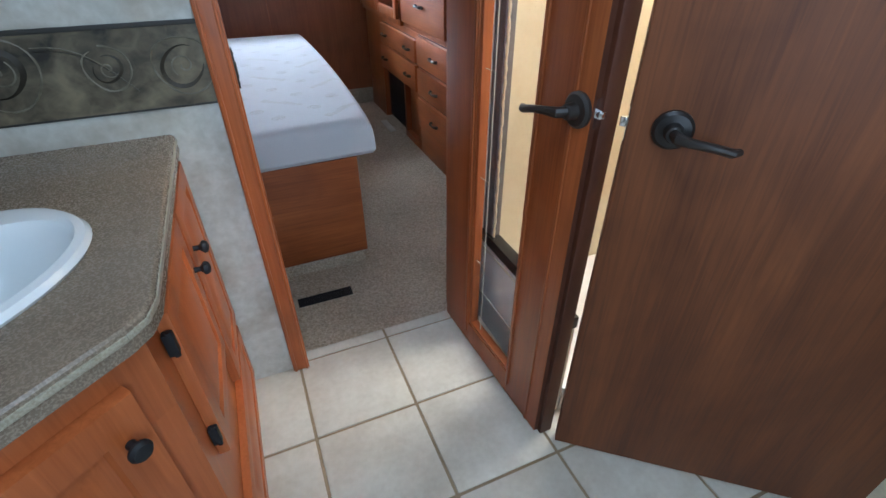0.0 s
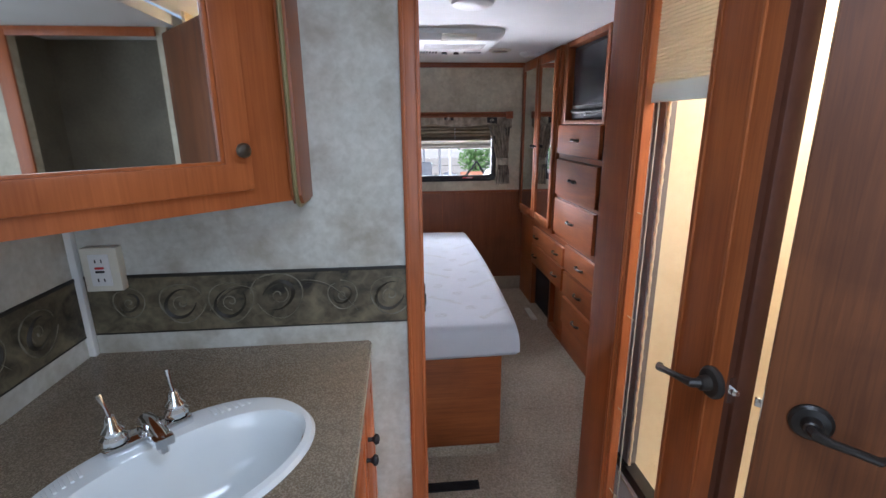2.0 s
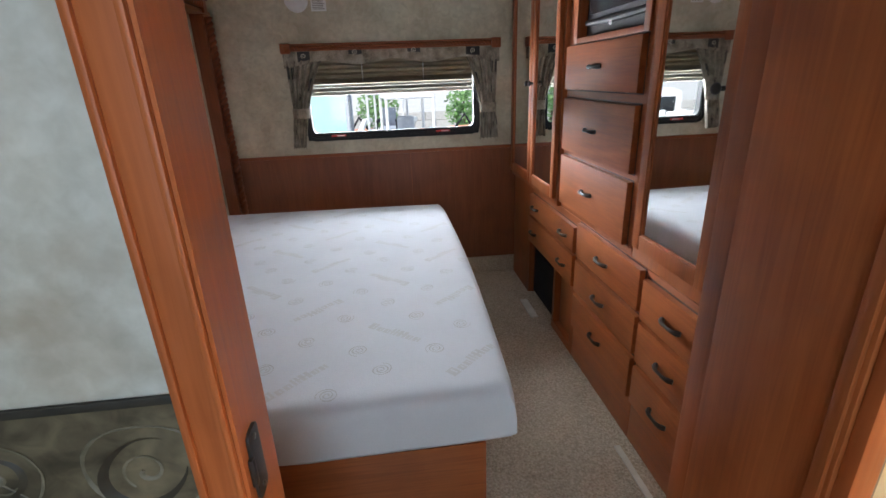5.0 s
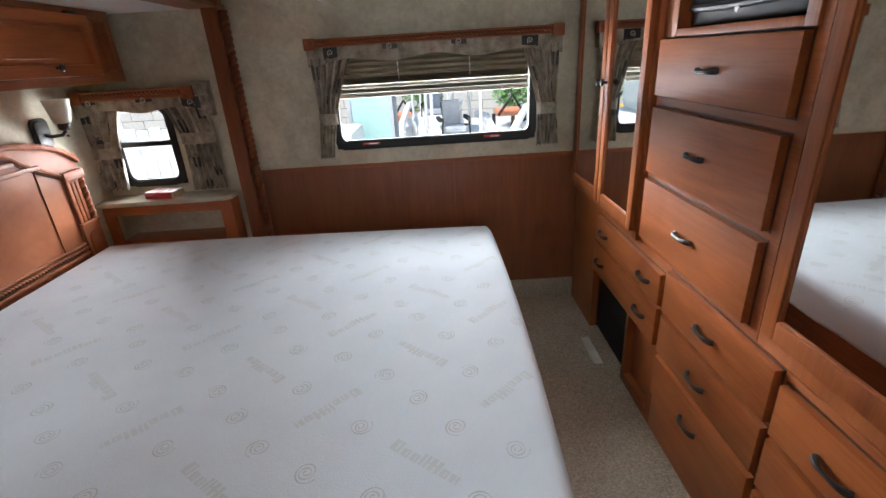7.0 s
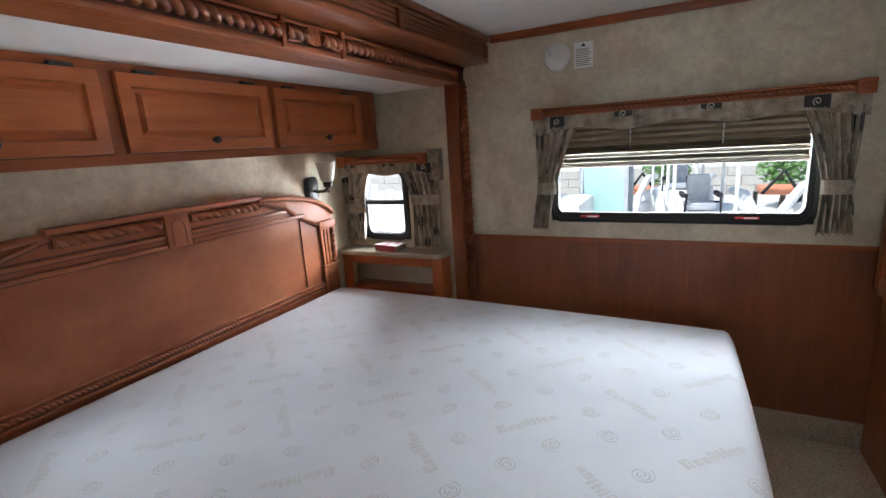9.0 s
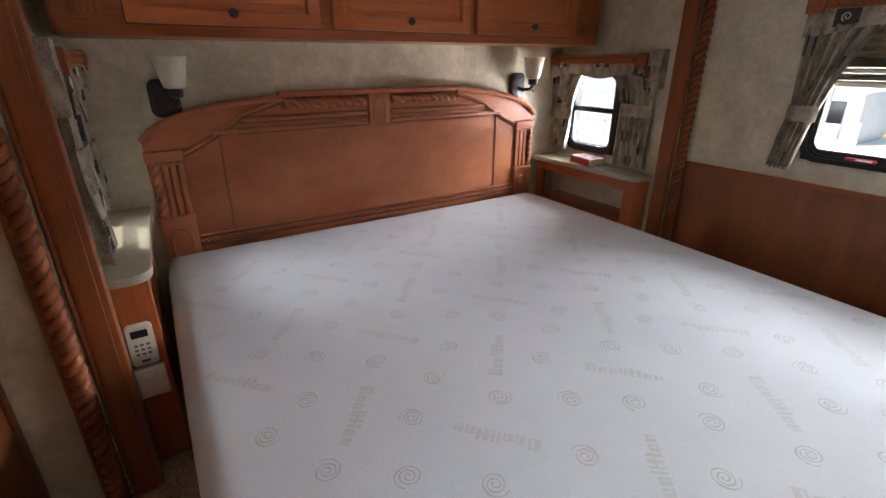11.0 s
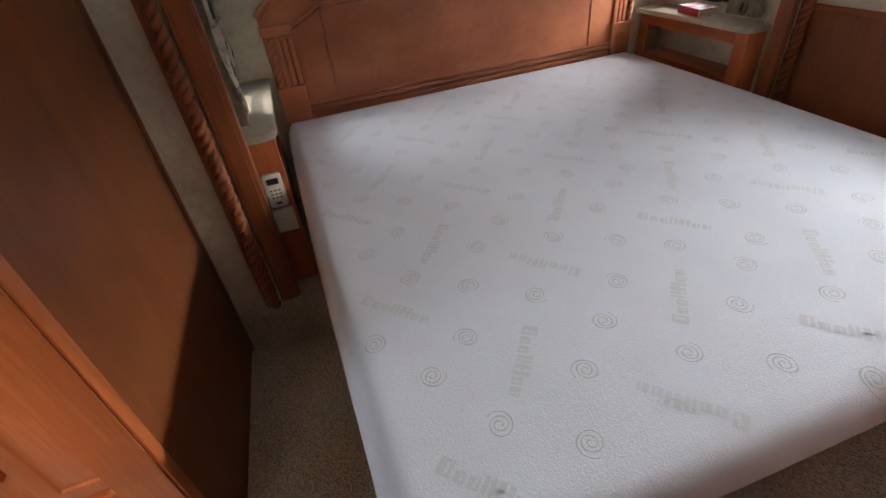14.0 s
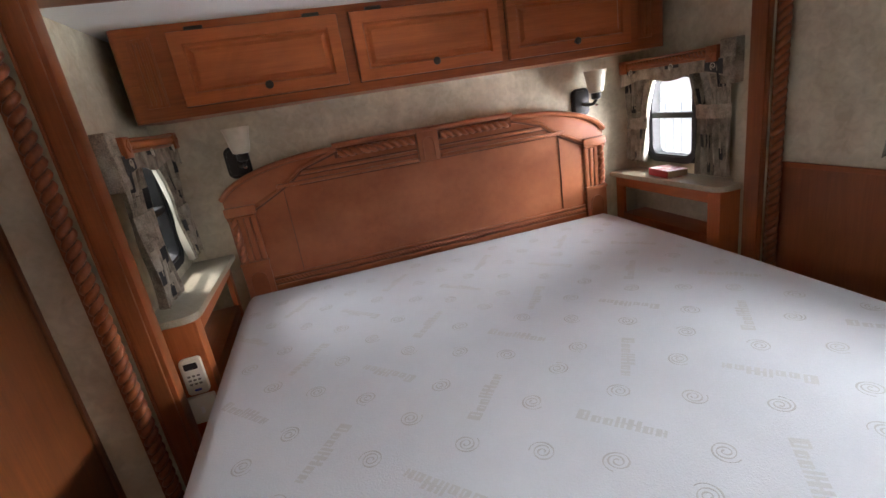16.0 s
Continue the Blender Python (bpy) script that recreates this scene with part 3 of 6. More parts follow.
def bars_mesh(length, height, mat, name):
    """A woven word that is not spelled out: pairs of plain bars, one thick and one thin, of its size."""
    bm = bmesh.new()
    x = -length / 2
    for k, w in enumerate((0.16, 0.12, 0.12, 0.05, 0.22, 0.12, 0.13)):
        w *= length
        h = height if k in (0, 3, 4) else height * 0.66
        strokes = ((0.0, 0.46), (0.62, 0.86)) if k != 3 else ((0.0, 0.8),)
        if k == 4:
            strokes = ((0.0, 0.18), (0.30, 0.58), (0.72, 0.96))
        rows = [(p, q, 0.0, h) for p, q in strokes]
        rows += [(strokes[0][1], strokes[-1][0], z * h, (z + 0.17) * h) for z in ((0.0, 0.83) if k in (0, 1, 2, 5) else (0.42,)) if len(strokes) > 1]
        for p, q, z0, z1 in rows:
            for i in range(4):
                za, zb = z0 + (z1 - z0) * i / 4, z0 + (z1 - z0) * (i + 1) / 4
                bm.faces.new([bm.verts.new((x + w * u, v - height / 2, 0.0004)) for u, v in ((p, za), (q, za), (q, zb), (p, zb))])
        x += w + 0.012 * length
    bm.faces.new([bm.verts.new((u * length / 2 * 0.97, v, 0.0003)) for u, v in ((-1, -0.0008), (1, -0.0008), (1, 0.0002), (-1, 0.0002))])
    return mesh_of(name, bm, mat)


spiral_me = spiral_mesh(0.027, 2.6, 0.0042, sheet_print, "spiral_print")
word_me = bars_mesh(0.185, 0.033, word_print, "word_print")


def edge_drop(x, y):
    """How far the cover has sunk below its top at x, y, near the rounded edges."""
    q = (y - 1.624) / 1.826
    inset = min(0.430 + 0.032 * q + 0.022 * math.sin(math.pi * min(1, max(0, q))) - x, y - 1.626, 3.45 - y)
    z = 0.50
    for (i0, z0), (i1, z1) in zip(EDGE, EDGE[1:]):
        if i0 <= inset <= i1:
            z = z0 + (z1 - z0) * (inset - i0) / (i1 - i0)
    return 0.0 if inset >= 0.056 else 0.6202 - z


def printed(name, me, x, y, turn):
    if not (-1.44 < x < 0.44 and 1.68 < y < 3.40):
        return
    m = Matrix.Translation((x, y, 0.6205)) @ Matrix.Rotation(radians(turn), 4, "Z")
    drops = [edge_drop(*(m @ v.co).xy) for v in me.vertices]
    if max(drops) > 0.045:
        return
    if max(drops) > 0:
        me = me.copy()
        for v, drop in zip(me.vertices, drops):
            v.co.z -= drop - 0.0003
    ob = new(name, me)
    ob.parent = mattress
    ob.matrix_local = Matrix.Translation(-BASE[mattress]) @ m


for i in range(-4, 2):
    for j in range(-1, 3):
        ax, ay = 0.342 + 0.452 * i + 0.006 * j, 1.798 + 0.028 * i + 0.778 * j
        for dx, dy, turn in ((0, 0, 43), (0.006, 0.378, -138), (-0.200, 0.167, -37), (-0.220, 0.560, 140)):
            printed("printed_word", word_me, ax + dx, ay + dy, turn)
        for k, (dx, dy) in enumerate(((-0.092, 0.062), (-0.131, 0.262), (-0.002, 0.185), (0.096, 0.309), (-0.084, 0.461), (-0.314, 0.470), (0.006, 0.594), (0.090, 0.707), (-0.144, 0.647), (-0.223, 0.369), (-0.234, 0.765), (-0.304, 0.087))):
            printed("printed_spiral", spiral_me, ax + dx, ay + dy, 37 * (i + 3 * j) + 70 * k)

bed = thing("bed_base", (-0.6, 2.5, 0), "cherry plywood bed base on a carpeted plinth", "bed base")
part("front_panel", box(-0.90, 0.345, 1.634, 1.652, 0.062, 0.486, 0.002), wood_x, bed)
part("back_panel", box(-0.90, 0.345, 3.40, 3.418, 0.062, 0.486, 0.002), wood_x, bed)
part("foot_panel", box(0.327, 0.345, 1.652, 3.40, 0.062, 0.486, 0.002), wood_y, bed)
part("platform", box(-1.59, 0.327, 1.652, 3.40, 0.46, 0.486), wood_y, bed)
part("plinth", box(-0.90, 0.335, 1.644, 3.408, 0.0, 0.062, 0.004), carpet, bed, "carpet-covered plinth")
part("slide_deck", box(-1.59, -0.906, 1.645, 3.415, SILL + 0.001, 0.459), wall_panel, bed)

# headboard
HY0, HY1, HC = 1.63, 3.545, 2.5875
hb = thing("headboard", (-1.58, HC, 0.45), "carved cherry headboard with rope mouldings and fluted posts", "headboard")


def arch_top(y):
    """Height of the headboard's top at y."""
    d = abs(y - HC)
    return 1.19 if d < 0.44 else 1.025 + 0.165 * math.sqrt(max(0.0, 1 - ((d - 0.44) / 0.53) ** 2.0))


outline = [(HY0, 0.45), (HY1, 0.45)] + [(HY1 - (HY1 - HY0) * k / 48, arch_top(HY1 - (HY1 - HY0) * k / 48)) for k in range(49)]
part("panel", prism(outline, -1.599, -1.567, 0.003, YZ), bed_wood, hb)
# Bands that darken the recesses behind the ropes.
for y0, y1, z0, z1 in ((HC - 0.44, HC + 0.44, 1.140, 1.182), (HC - 0.832, HC + 0.832, 0.624, 0.657)):
    part("glaze_band", box(-1.570, -1.5655, y0, y1, z0, z1), soft_glaze_shade, hb, "dark band in the carved recess")
part("cap_rail", merge(box(-1.599, -1.545, HC - 0.445, HC + 0.445, 1.187, 1.208, 0.008)), bed_wood, hb)
for s in (-1, 1):
    arc = [(-1.558, HC + s * (0.43 + 0.53 * k / 14), arch_top(HC + s * (0.43 + 0.53 * k / 14)) - 0.008) for k in range(15)]
    part("arch_moulding", tube(arc, 0.013, 8), bed_wood, hb)
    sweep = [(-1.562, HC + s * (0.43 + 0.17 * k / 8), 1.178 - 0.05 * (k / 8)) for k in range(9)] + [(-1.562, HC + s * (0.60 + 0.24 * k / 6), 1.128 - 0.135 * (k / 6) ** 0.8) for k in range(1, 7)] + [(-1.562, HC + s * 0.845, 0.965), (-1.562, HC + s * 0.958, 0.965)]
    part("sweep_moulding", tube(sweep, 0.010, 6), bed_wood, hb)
    # Dark tube paints the shade under the sweep moulding.
    part("glaze_line", tube([(x - 0.002, y - s * 0.004, z - 0.012) for x, y, z in sweep], 0.004, 6), soft_glaze_shade, hb)
    part("rope_moulding", rope((-1.556, HC + s * 0.062, 1.160), (-1.556, HC + s * 0.425, 1.160), 0.0215, 0.036, 2, 0.5), bed_wood, hb)
    part("rope_groove", groove((-1.556, HC + s * 0.062, 1.160), (-1.556, HC + s * 0.425, 1.160), 0.0215, 0.036, 0.5), soft_glaze_shade, hb)
    part("post_groove", groove((-1.557, HC + s * 0.934, 0.76), (-1.557, HC + s * 0.934, 0.968), 0.0185, 0.032, 0.5), soft_glaze_shade, hb)
    part("upper_rail", merge(box(-1.57, -1.549, *sorted((HC + s * 0.055, HC + s * 0.60)), 1.098, 1.112, 0.005), box(-1.57, -1.545, *sorted((HC + s * 0.055, HC + s * 0.72)), 1.058, 1.075, 0.006)), bed_wood, hb)
    part("panel_line", box(-1.57, -1.5625, *sorted((HC + s * 0.692, HC + s * 0.695)), 0.655, 1.052, 0.002), soft_glaze_shade, hb)
    y_in, y_out = HC + s * 0.835, HC + s * 0.957
    a, b = sorted((y_in, y_out))
    part("post_cap", box(-1.575, -1.546, a - 0.006, b + 0.006, 0.972, 1.012, 0.007), bed_wood, hb)
    part("post_rope", rope((-1.557, HC + s * 0.934, 0.76), (-1.557, HC + s * 0.934, 0.968), 0.0185, 0.032, 2, 0.5), bed_wood, hb)
    for k in range(3):
        yy = HC + s * (0.848 + 0.028 * k)
        part("flute", box(-1.572, -1.554, yy - 0.0105, yy + 0.0105, 0.758, 0.968, 0.005), bed_wood, hb)
    part("post_ledge", box(-1.575, -1.545, a - 0.004, b + 0.004, 0.742, 0.758, 0.005), bed_wood, hb)
    block = part("post_block", box(-1.575, -1.552, a, b, 0.50, 0.742, 0.003), bed_wood, hb)
    ym = (a + b) / 2
    part("arch_line", tube([(-1.551, ym - 0.036, 0.55), (-1.551, ym - 0.036, 0.67)] + [(-1.551, ym + 0.036 * math.cos(radians(180 - q)), 0.67 + 0.036 * math.sin(radians(q))) for q in range(15, 180, 15)] + [(-1.551, ym + 0.036, 0.67), (-1.551, ym + 0.036, 0.55)], 0.003, 6), bed_wood, block)
centre = part("centre_block", box(-1.572, -1.544, HC - 0.052, HC + 0.052, 1.055, 1.190, 0.004), bed_wood, hb)
part("arch_line", tube([(-1.543, HC - 0.028, 1.066), (-1.543, HC - 0.028, 1.135)] + [(-1.543, HC + 0.028 * math.cos(radians(180 - q)), 1.135 + 0.028 * math.sin(radians(q))) for q in range(15, 180, 15)] + [(-1.543, HC + 0.028, 1.135), (-1.543, HC + 0.028, 1.066)], 0.003, 6), bed_wood, centre)
# Dark strips paint shade along the edges of the upper rails.
for s, z in ((s, z) for s in (-1, 1) for z in (1.051, 1.091, 1.113)):
    part("glaze_line", box(-1.568, -1.5655, *sorted((HC + s * 0.055, HC + s * 0.62)), z, z + 0.006), soft_glaze_shade, hb)
part("lower_rope", rope((-1.560, HC - 0.83, 0.640), (-1.560, HC + 0.83, 0.640), 0.0115, 0.018, 2, 0.5), bed_wood, hb)
part("lower_groove", groove((-1.560, HC - 0.83, 0.640), (-1.560, HC + 0.83, 0.640), 0.0115, 0.018, 0.5), soft_glaze_shade, hb)
part("lower_rail", merge(box(-1.57, -1.556, HC - 0.83, HC + 0.83, 0.657, 0.666, 0.003), box(-1.57, -1.552, HC - 0.83, HC + 0.83, 0.605, 0.623, 0.005)), bed_wood, hb)

hb.scale = (1, 0.982, 1)

# overhead cabinet
oc = thing("overhead_cabinet", (-1.45, 2.595, 1.392), "cherry overhead cabinet with three raised-panel doors above the headboard", "cabinet")
part("body", merge(prism(rounded(0.315, 2.18, 0.03, 5, -1.4425, 2.595), 1.392, SLIDE_H - 0.001)), wood_y, oc)
part("bottom_rail", box(-1.298, -1.286, 1.53, 3.66, 1.394, 1.412, 0.004), wood_y, oc)
for y0, y1, yk in ((1.686, 2.256, 1.974), (2.302, 2.882, 2.600), (2.918, 3.490, 3.216)):
    d = part("door", raised(y1 - y0, 0.24, 0.02, 0.05, Matrix.Translation((-1.2855, y0, 1.426)) @ FACE_WEST, 0.011), maple_y, oc)
    # Dark plate behind the door paints the shade in its gap.
    part("door_gap", box(-1.2862, -1.2848, y0 - 0.003, y1 + 0.003, 1.423, 1.670), glaze_shade, oc)
    knob((-1.265, yk, 1.460), d, (1, 0, 0))
    for yh in (y0 + 0.09, y1 - 0.09):
        part("hinge", merge(box(-1.288, -1.262, yh - 0.028, yh + 0.028, 1.667, 1.677, 0.003), tube([(-1.270, yh - 0.03, 1.671), (-1.270, yh + 0.03, 1.671)], 0.006, 8)), bronze, oc)
for yc in (1.595, 3.575):
    part("carved_stile", merge(box(-1.288, -1.2795, yc - 0.036, yc + 0.036, 1.437, 1.657, 0.003), *[box(-1.282, -1.273, yc - 0.024 + 0.016 * k, yc - 0.016 + 0.016 * k, 1.447, 1.647, 0.003) for k in range(4)]), wood_z, oc)


# windows, curtains and blinds
def placer(wall_y, into):
    """Places along a wall: a across, d out of it into the room, z up."""
    return lambda a, d, z: Vector((a, wall_y + into * d, z))


def sheet_bm(P, rows, cols, f, thick=0.0025):
    """A cloth over s, t in 0..1; f gives (a, d, z)."""
    bm = bmesh.new()
    grid = [[bm.verts.new(P(*f(i / cols, j / rows))) for i in range(cols + 1)] for j in range(rows + 1)]
    for j in range(rows):
        for i in range(cols):
            bm.faces.new((grid[j][i], grid[j][i + 1], grid[j + 1][i + 1], grid[j + 1][i]))
    bmesh.ops.recalc_face_normals(bm, faces=bm.faces)
    bmesh.ops.solidify(bm, geom=bm.faces[:], thickness=thick)
    return bm


def curtain(P, base, top, tie, bottom, z_top, z_tie, z_bottom, folds=4, depth=0.035):
    c = thing("curtain", base, "mottled taupe curtain with charcoal patches, tied back at a window", "curtain", "window curtains")

    def spot(s, t, lift=0.0):
        z = z_top + (z_bottom - z_top) * t
        if z > z_tie:
            k = (z_top - z) / (z_top - z_tie)
            e = [top[n] + (tie[n] - top[n]) * k ** 0.75 for n in (0, 1)]
        else:
            k = (z_tie - z) / (z_tie - z_bottom)
            e = [tie[n] + (bottom[n] - tie[n]) * k ** 0.8 for n in (0, 1)]
        amp = 0.0155 * (0.55 + 0.45 * min(1, abs(z - z_tie) / 0.1))
        return (e[0] + (e[1] - e[0]) * s, depth + amp * math.sin(2 * math.pi * folds * s + 1.5 * t) + 0.004 * math.sin(9 * t + 5 * s) + lift, z + 0.006 * math.sin(2 * math.pi * folds * s) * t)

    part("drape", sheet_bm(P, 26, 40, spot), fabric, c)
    rng = random.Random(int(1000 * abs(top[0])) + folds)
    for s0, t0, ws, ht in ((0.03, 0.06, 0.24, 0.14), (0.64, 0.20, 0.16, 0.14), (0.22, 0.36, 0.22, 0.08), (0.58, 0.62, 0.28, 0.12), (0.05, 0.74, 0.20, 0.10), (0.40, 0.88, 0.24, 0.09)):
        s0 = min(0.76, max(0.0, s0 + rng.uniform(-0.1, 0.1)))
        part("dark_patch", sheet_bm(P, 4, 8, lambda s, t: spot(s0 + ws * s, t0 + ht * t, 0.0035), 0.001), fabric_dark, c)
    for s0, t0, ws, ht in ((0.32, 0.05, 0.24, 0.18), (0.28, 0.24, 0.30, 0.16), (0.60, 0.42, 0.24, 0.16), (0.34, 0.70, 0.24, 0.20), (0.05, 0.60, 0.24, 0.18), (0.70, 0.82, 0.20, 0.15)):
        s0 = min(0.8, max(0.0, s0 + rng.uniform(-0.08, 0.08)))
        part("pale_patch", sheet_bm(P, 4, 8, lambda s, t: spot(s0 + ws * s, t0 + ht * t, 0.0033), 0.001), fabric_pale, c)
    lo, hi = min(tie), max(tie)
    part("tieback", sheet_bm(P, 3, 20, lambda s, t: (lo - 0.006 + (hi - lo + 0.012) * s, depth + 0.022 - 0.018 * abs(2 * s - 1) ** 4, z_tie + 0.028 - 0.056 * t), 0.003), fabric, c, "taupe tieback band")
    part("lining", sheet_bm(P, 20, 6, lambda s, t: (lambda q: (q[0], q[1] - 0.010, q[2]))(spot(0.80 + 0.19 * s if abs(top[1]) < abs(top[0]) + 9 else s, t)), 0.001), fabric_lining, c, "cream lining at the inner edge")
    return c


def fan_curl(bits, a, z, P, r):
    bits.append(tube([P(a + r * q / 14 * math.cos(q * 0.75), 0.0, z + r * q / 14 * math.sin(q * 0.75)) for q in range(3, 15)], 0.0018, 5))


def cornice(name, P, base, a0, a1, z0, z1, depth, label):
    c = thing(name, base, label, "window cornice", "window cornices")

    def block(b0, b1, d0, d1, y0, y1, bev):
        p, q = P(b0, d0, y0), P(b1, d1, y1)
        return box(min(p.x, q.x), max(p.x, q.x), min(p.y, q.y), max(p.y, q.y), y0, y1, bev)

    h = z1 - z0
    part("rail", merge(block(a0 + 0.01, a1 - 0.01, 0.001, depth - 0.012, z0, z1, 0.003), block(a0, a1, 0.002, depth, z1 - 0.2 * h, z1, 0.003), block(a0 + 0.01, a1 - 0.01, 0.002, depth - 0.003, z0, z0 + 0.2 * h, 0.003)), wood_x, c)
    part("rope_band", rope(P(a0 + 0.06, depth - 0.012, (z0 + z1) / 2), P(a1 - 0.06, depth - 0.012, (z0 + z1) / 2), 0.30 * h, 0.021, 2, 0.42), wood_x, c)
    part("rope_groove", groove(P(a0 + 0.06, depth - 0.012, (z0 + z1) / 2), P(a1 - 0.06, depth - 0.012, (z0 + z1) / 2), 0.30 * h, 0.021), glaze_shade, c)
    for a in (a0 + 0.026, a1 - 0.026):
        rosette = part("rosette", block(a - 0.028, a + 0.028, 0.002, depth + 0.004, z0 - 0.012, z1 + 0.004, 0.005), wood_z, c)
        p = P(a, depth + 0.004, (z0 + z1) / 2)
        part("boss", lathe([(0.02, 0), (0.018, 0.003), (0.010, 0.004), (0.008, 0.006), (0.002, 0.007)], Matrix.Translation(p) @ (P(0, 1, 0) - P(0, 0, 0)).to_track_quat("Z", "Y").to_matrix().to_4x4(), 4), wood_z, rosette)
    return c


# the wide window
PN = placer(FY, -1)
w1 = tagged(thing("window_1", (0.2, FY, 0.97), "", ""), "wide rounded window in a black frame with red latches", "window", kind="structure")
def w_ring(w0, h0, r0, w1_, h1, r1, d0, d1, P_y, cx, cz, into):
    m = Matrix(((1, 0, 0, cx), (0, 0, into, P_y), (0, 1, 0, cz), (0, 0, 0, 1)))
    return ring_prism(rounded(w0, h0, r0), rounded(w1_, h1, r1), d0, d1, m)


WCX, WCZ = (WX0 + WX1) / 2, (WZ0 + WZ1) / 2
for w, h, r, wi, hi, ri, d0, d1 in ((1.086, 0.530, 0.055, 1.050, 0.494, 0.05, -0.05, 0.014), (1.052, 0.496, 0.05, 1.030, 0.474, 0.046, -0.05, 0.007), (1.032, 0.476, 0.046, 1.012, 0.448, 0.042, -0.05, 0.001)):
    part("frame_ring", w_ring(w, h, r, wi, hi, ri, d0, d1, FY, WCX, WCZ, -1), black_plastic, w1)
part("inner_frame", w_ring(1.078, 0.523, 0.004, 1.052, 0.496, 0.05, -0.046, -0.004, FY, WCX, WCZ, -1), black_plastic, w1)
part("sash", box(WX0 + 0.05, WX1 - 0.05, FY + 0.002, FY + 0.02, WZ0 + 0.028, WZ0 + 0.045, 0.003), black_plastic, w1)
pane = part("pane", box(WX0 + 0.02, WX1 - 0.02, FY + 0.035, FY + 0.039, WZ0 + 0.02, WZ1 - 0.02), glass, w1)
pane.visible_shadow = False
for lx in (-0.145, 0.51):
    latch = part("latch", merge(box(lx - 0.045, lx + 0.045, FY - 0.014, FY - 0.002, WZ0 + 0.020, WZ0 + 0.031, 0.003)), red_plastic, w1, "red plastic latch")
    part("latch_lever", box(lx - 0.012, lx + 0.035, FY - 0.020, FY - 0.010, WZ0 + 0.023, WZ0 + 0.028, 0.002), white_plastic, latch)
cornice("window_cornice", PN, (0.225, FY, 1.487), -0.415, 0.868, 1.488, 1.528, 0.066, "carved cherry cornice rail over the wide window")


def valance(P, base, a0, a1, z_top, drop, depth, bumps, patches):
    v = thing("valance", base, "mottled taupe fabric valance with charcoal squares under the cornice", "valance", "window valances")

    def spot(s, t):
        low = drop * (0.80 + 0.16 * math.cos(2 * math.pi * bumps * s) + 0.12 * abs(2 * s - 1) ** 3)
        return (a0 + (a1 - a0) * s, depth + 0.003 * math.sin(40 * s) * t, z_top - low * t)

    part("cloth", sheet_bm(P, 6, 60, spot, 0.004), fabric, v)
    for e in (0, 1):
        a = a1 if e else a0
        part("return_flap", sheet_bm(P, 3, 4, lambda s, t: (a, depth * (1 - s), z_top - drop * 0.95 * t), 0.003), fabric, v)
    for s0, ws, t0, t1 in patches:
        patch = part("dark_patch", sheet_bm(P, 2, 4, lambda s, t: (lambda q: (q[0], q[1] + 0.0035, q[2]))(spot(s0 + ws * s, t0 + (t1 - t0) * t)), 0.001), fabric_dark, v)
        q = spot(s0 + ws / 2, (t0 + t1) / 2)
        bits = []
        fan_curl(bits, q[0], q[2], lambda a, d, z: P(a, q[1] + 0.0075, z), min(0.016, abs(ws * (a1 - a0)) * 0.33))
        part("pale_scroll", merge(*bits), fabric_lining, patch)
    return v


valance(PN, (0.225, FY, 1.39), -0.408, 0.862, 1.488, 0.082, 0.056, 3, ((0.065, 0.055, 0.02, 0.75), (0.295, 0.06, 0.0, 0.30), (0.565, 0.06, 0.0, 0.30), (0.84, 0.065, 0.02, 0.8)))
curtain(PN, (-0.34, FY, 0.93), (-0.400, -0.190), (-0.388, -0.305), (-0.418, -0.340), 1.440, 1.145, 0.940, 5, 0.045)
curtain(PN, (0.76, FY, 0.93), (0.850, 0.655), (0.838, 0.748), (0.856, 0.738), 1.440, 1.135, 0.945, 5, 0.045)
blind = thing("pleated_blind", (0.21, FY, 1.25), "taupe pleated blind drawn half up in the wide window", "blind")
pleats = [(0.004 + 0.024 * (k % 2), 1.475 - 0.0135 * k) for k in range(11)] + [(0.004 + 0.026 * (k % 2), 1.336 - 0.0032 * k) for k in range(11)]
part("cloth", sheet_bm(PN, len(pleats) - 1, 1, lambda s, t: (-0.285 + 0.985 * s, *pleats[round(t * (len(pleats) - 1))]), 0.001), blind_mat, blind)
part("middle_rail", box(-0.287, 0.702, FY - 0.034, FY - 0.006, 1.287, 1.301, 0.003), cream_plastic, blind, "ivory middle rail")
sheer = [(0.006 + 0.022 * (k % 2), 1.286 - 0.0030 * k) for k in range(9)]
part("sheer_cloth", sheet_bm(PN, 8, 1, lambda s, t: (-0.285 + 0.985 * s, *sheer[round(t * 8)]), 0.001), fabric_lining, blind, "cream sheer pleats")
part("bottom_rail", box(-0.287, 0.702, FY - 0.031, FY - 0.007, 1.240, 1.262, 0.005), cream_plastic, blind, "ivory bottom rail")
for cx in (0.035, 0.40):
    part("cord", tube([(cx, FY - 0.030 - 0.001 * (k % 2), 1.475 - 0.016 * k) for k in range(11)], [0.0012 + 0.0032 * (k % 2) for k in range(11)], 6), white_plastic, blind, "white lift cord")

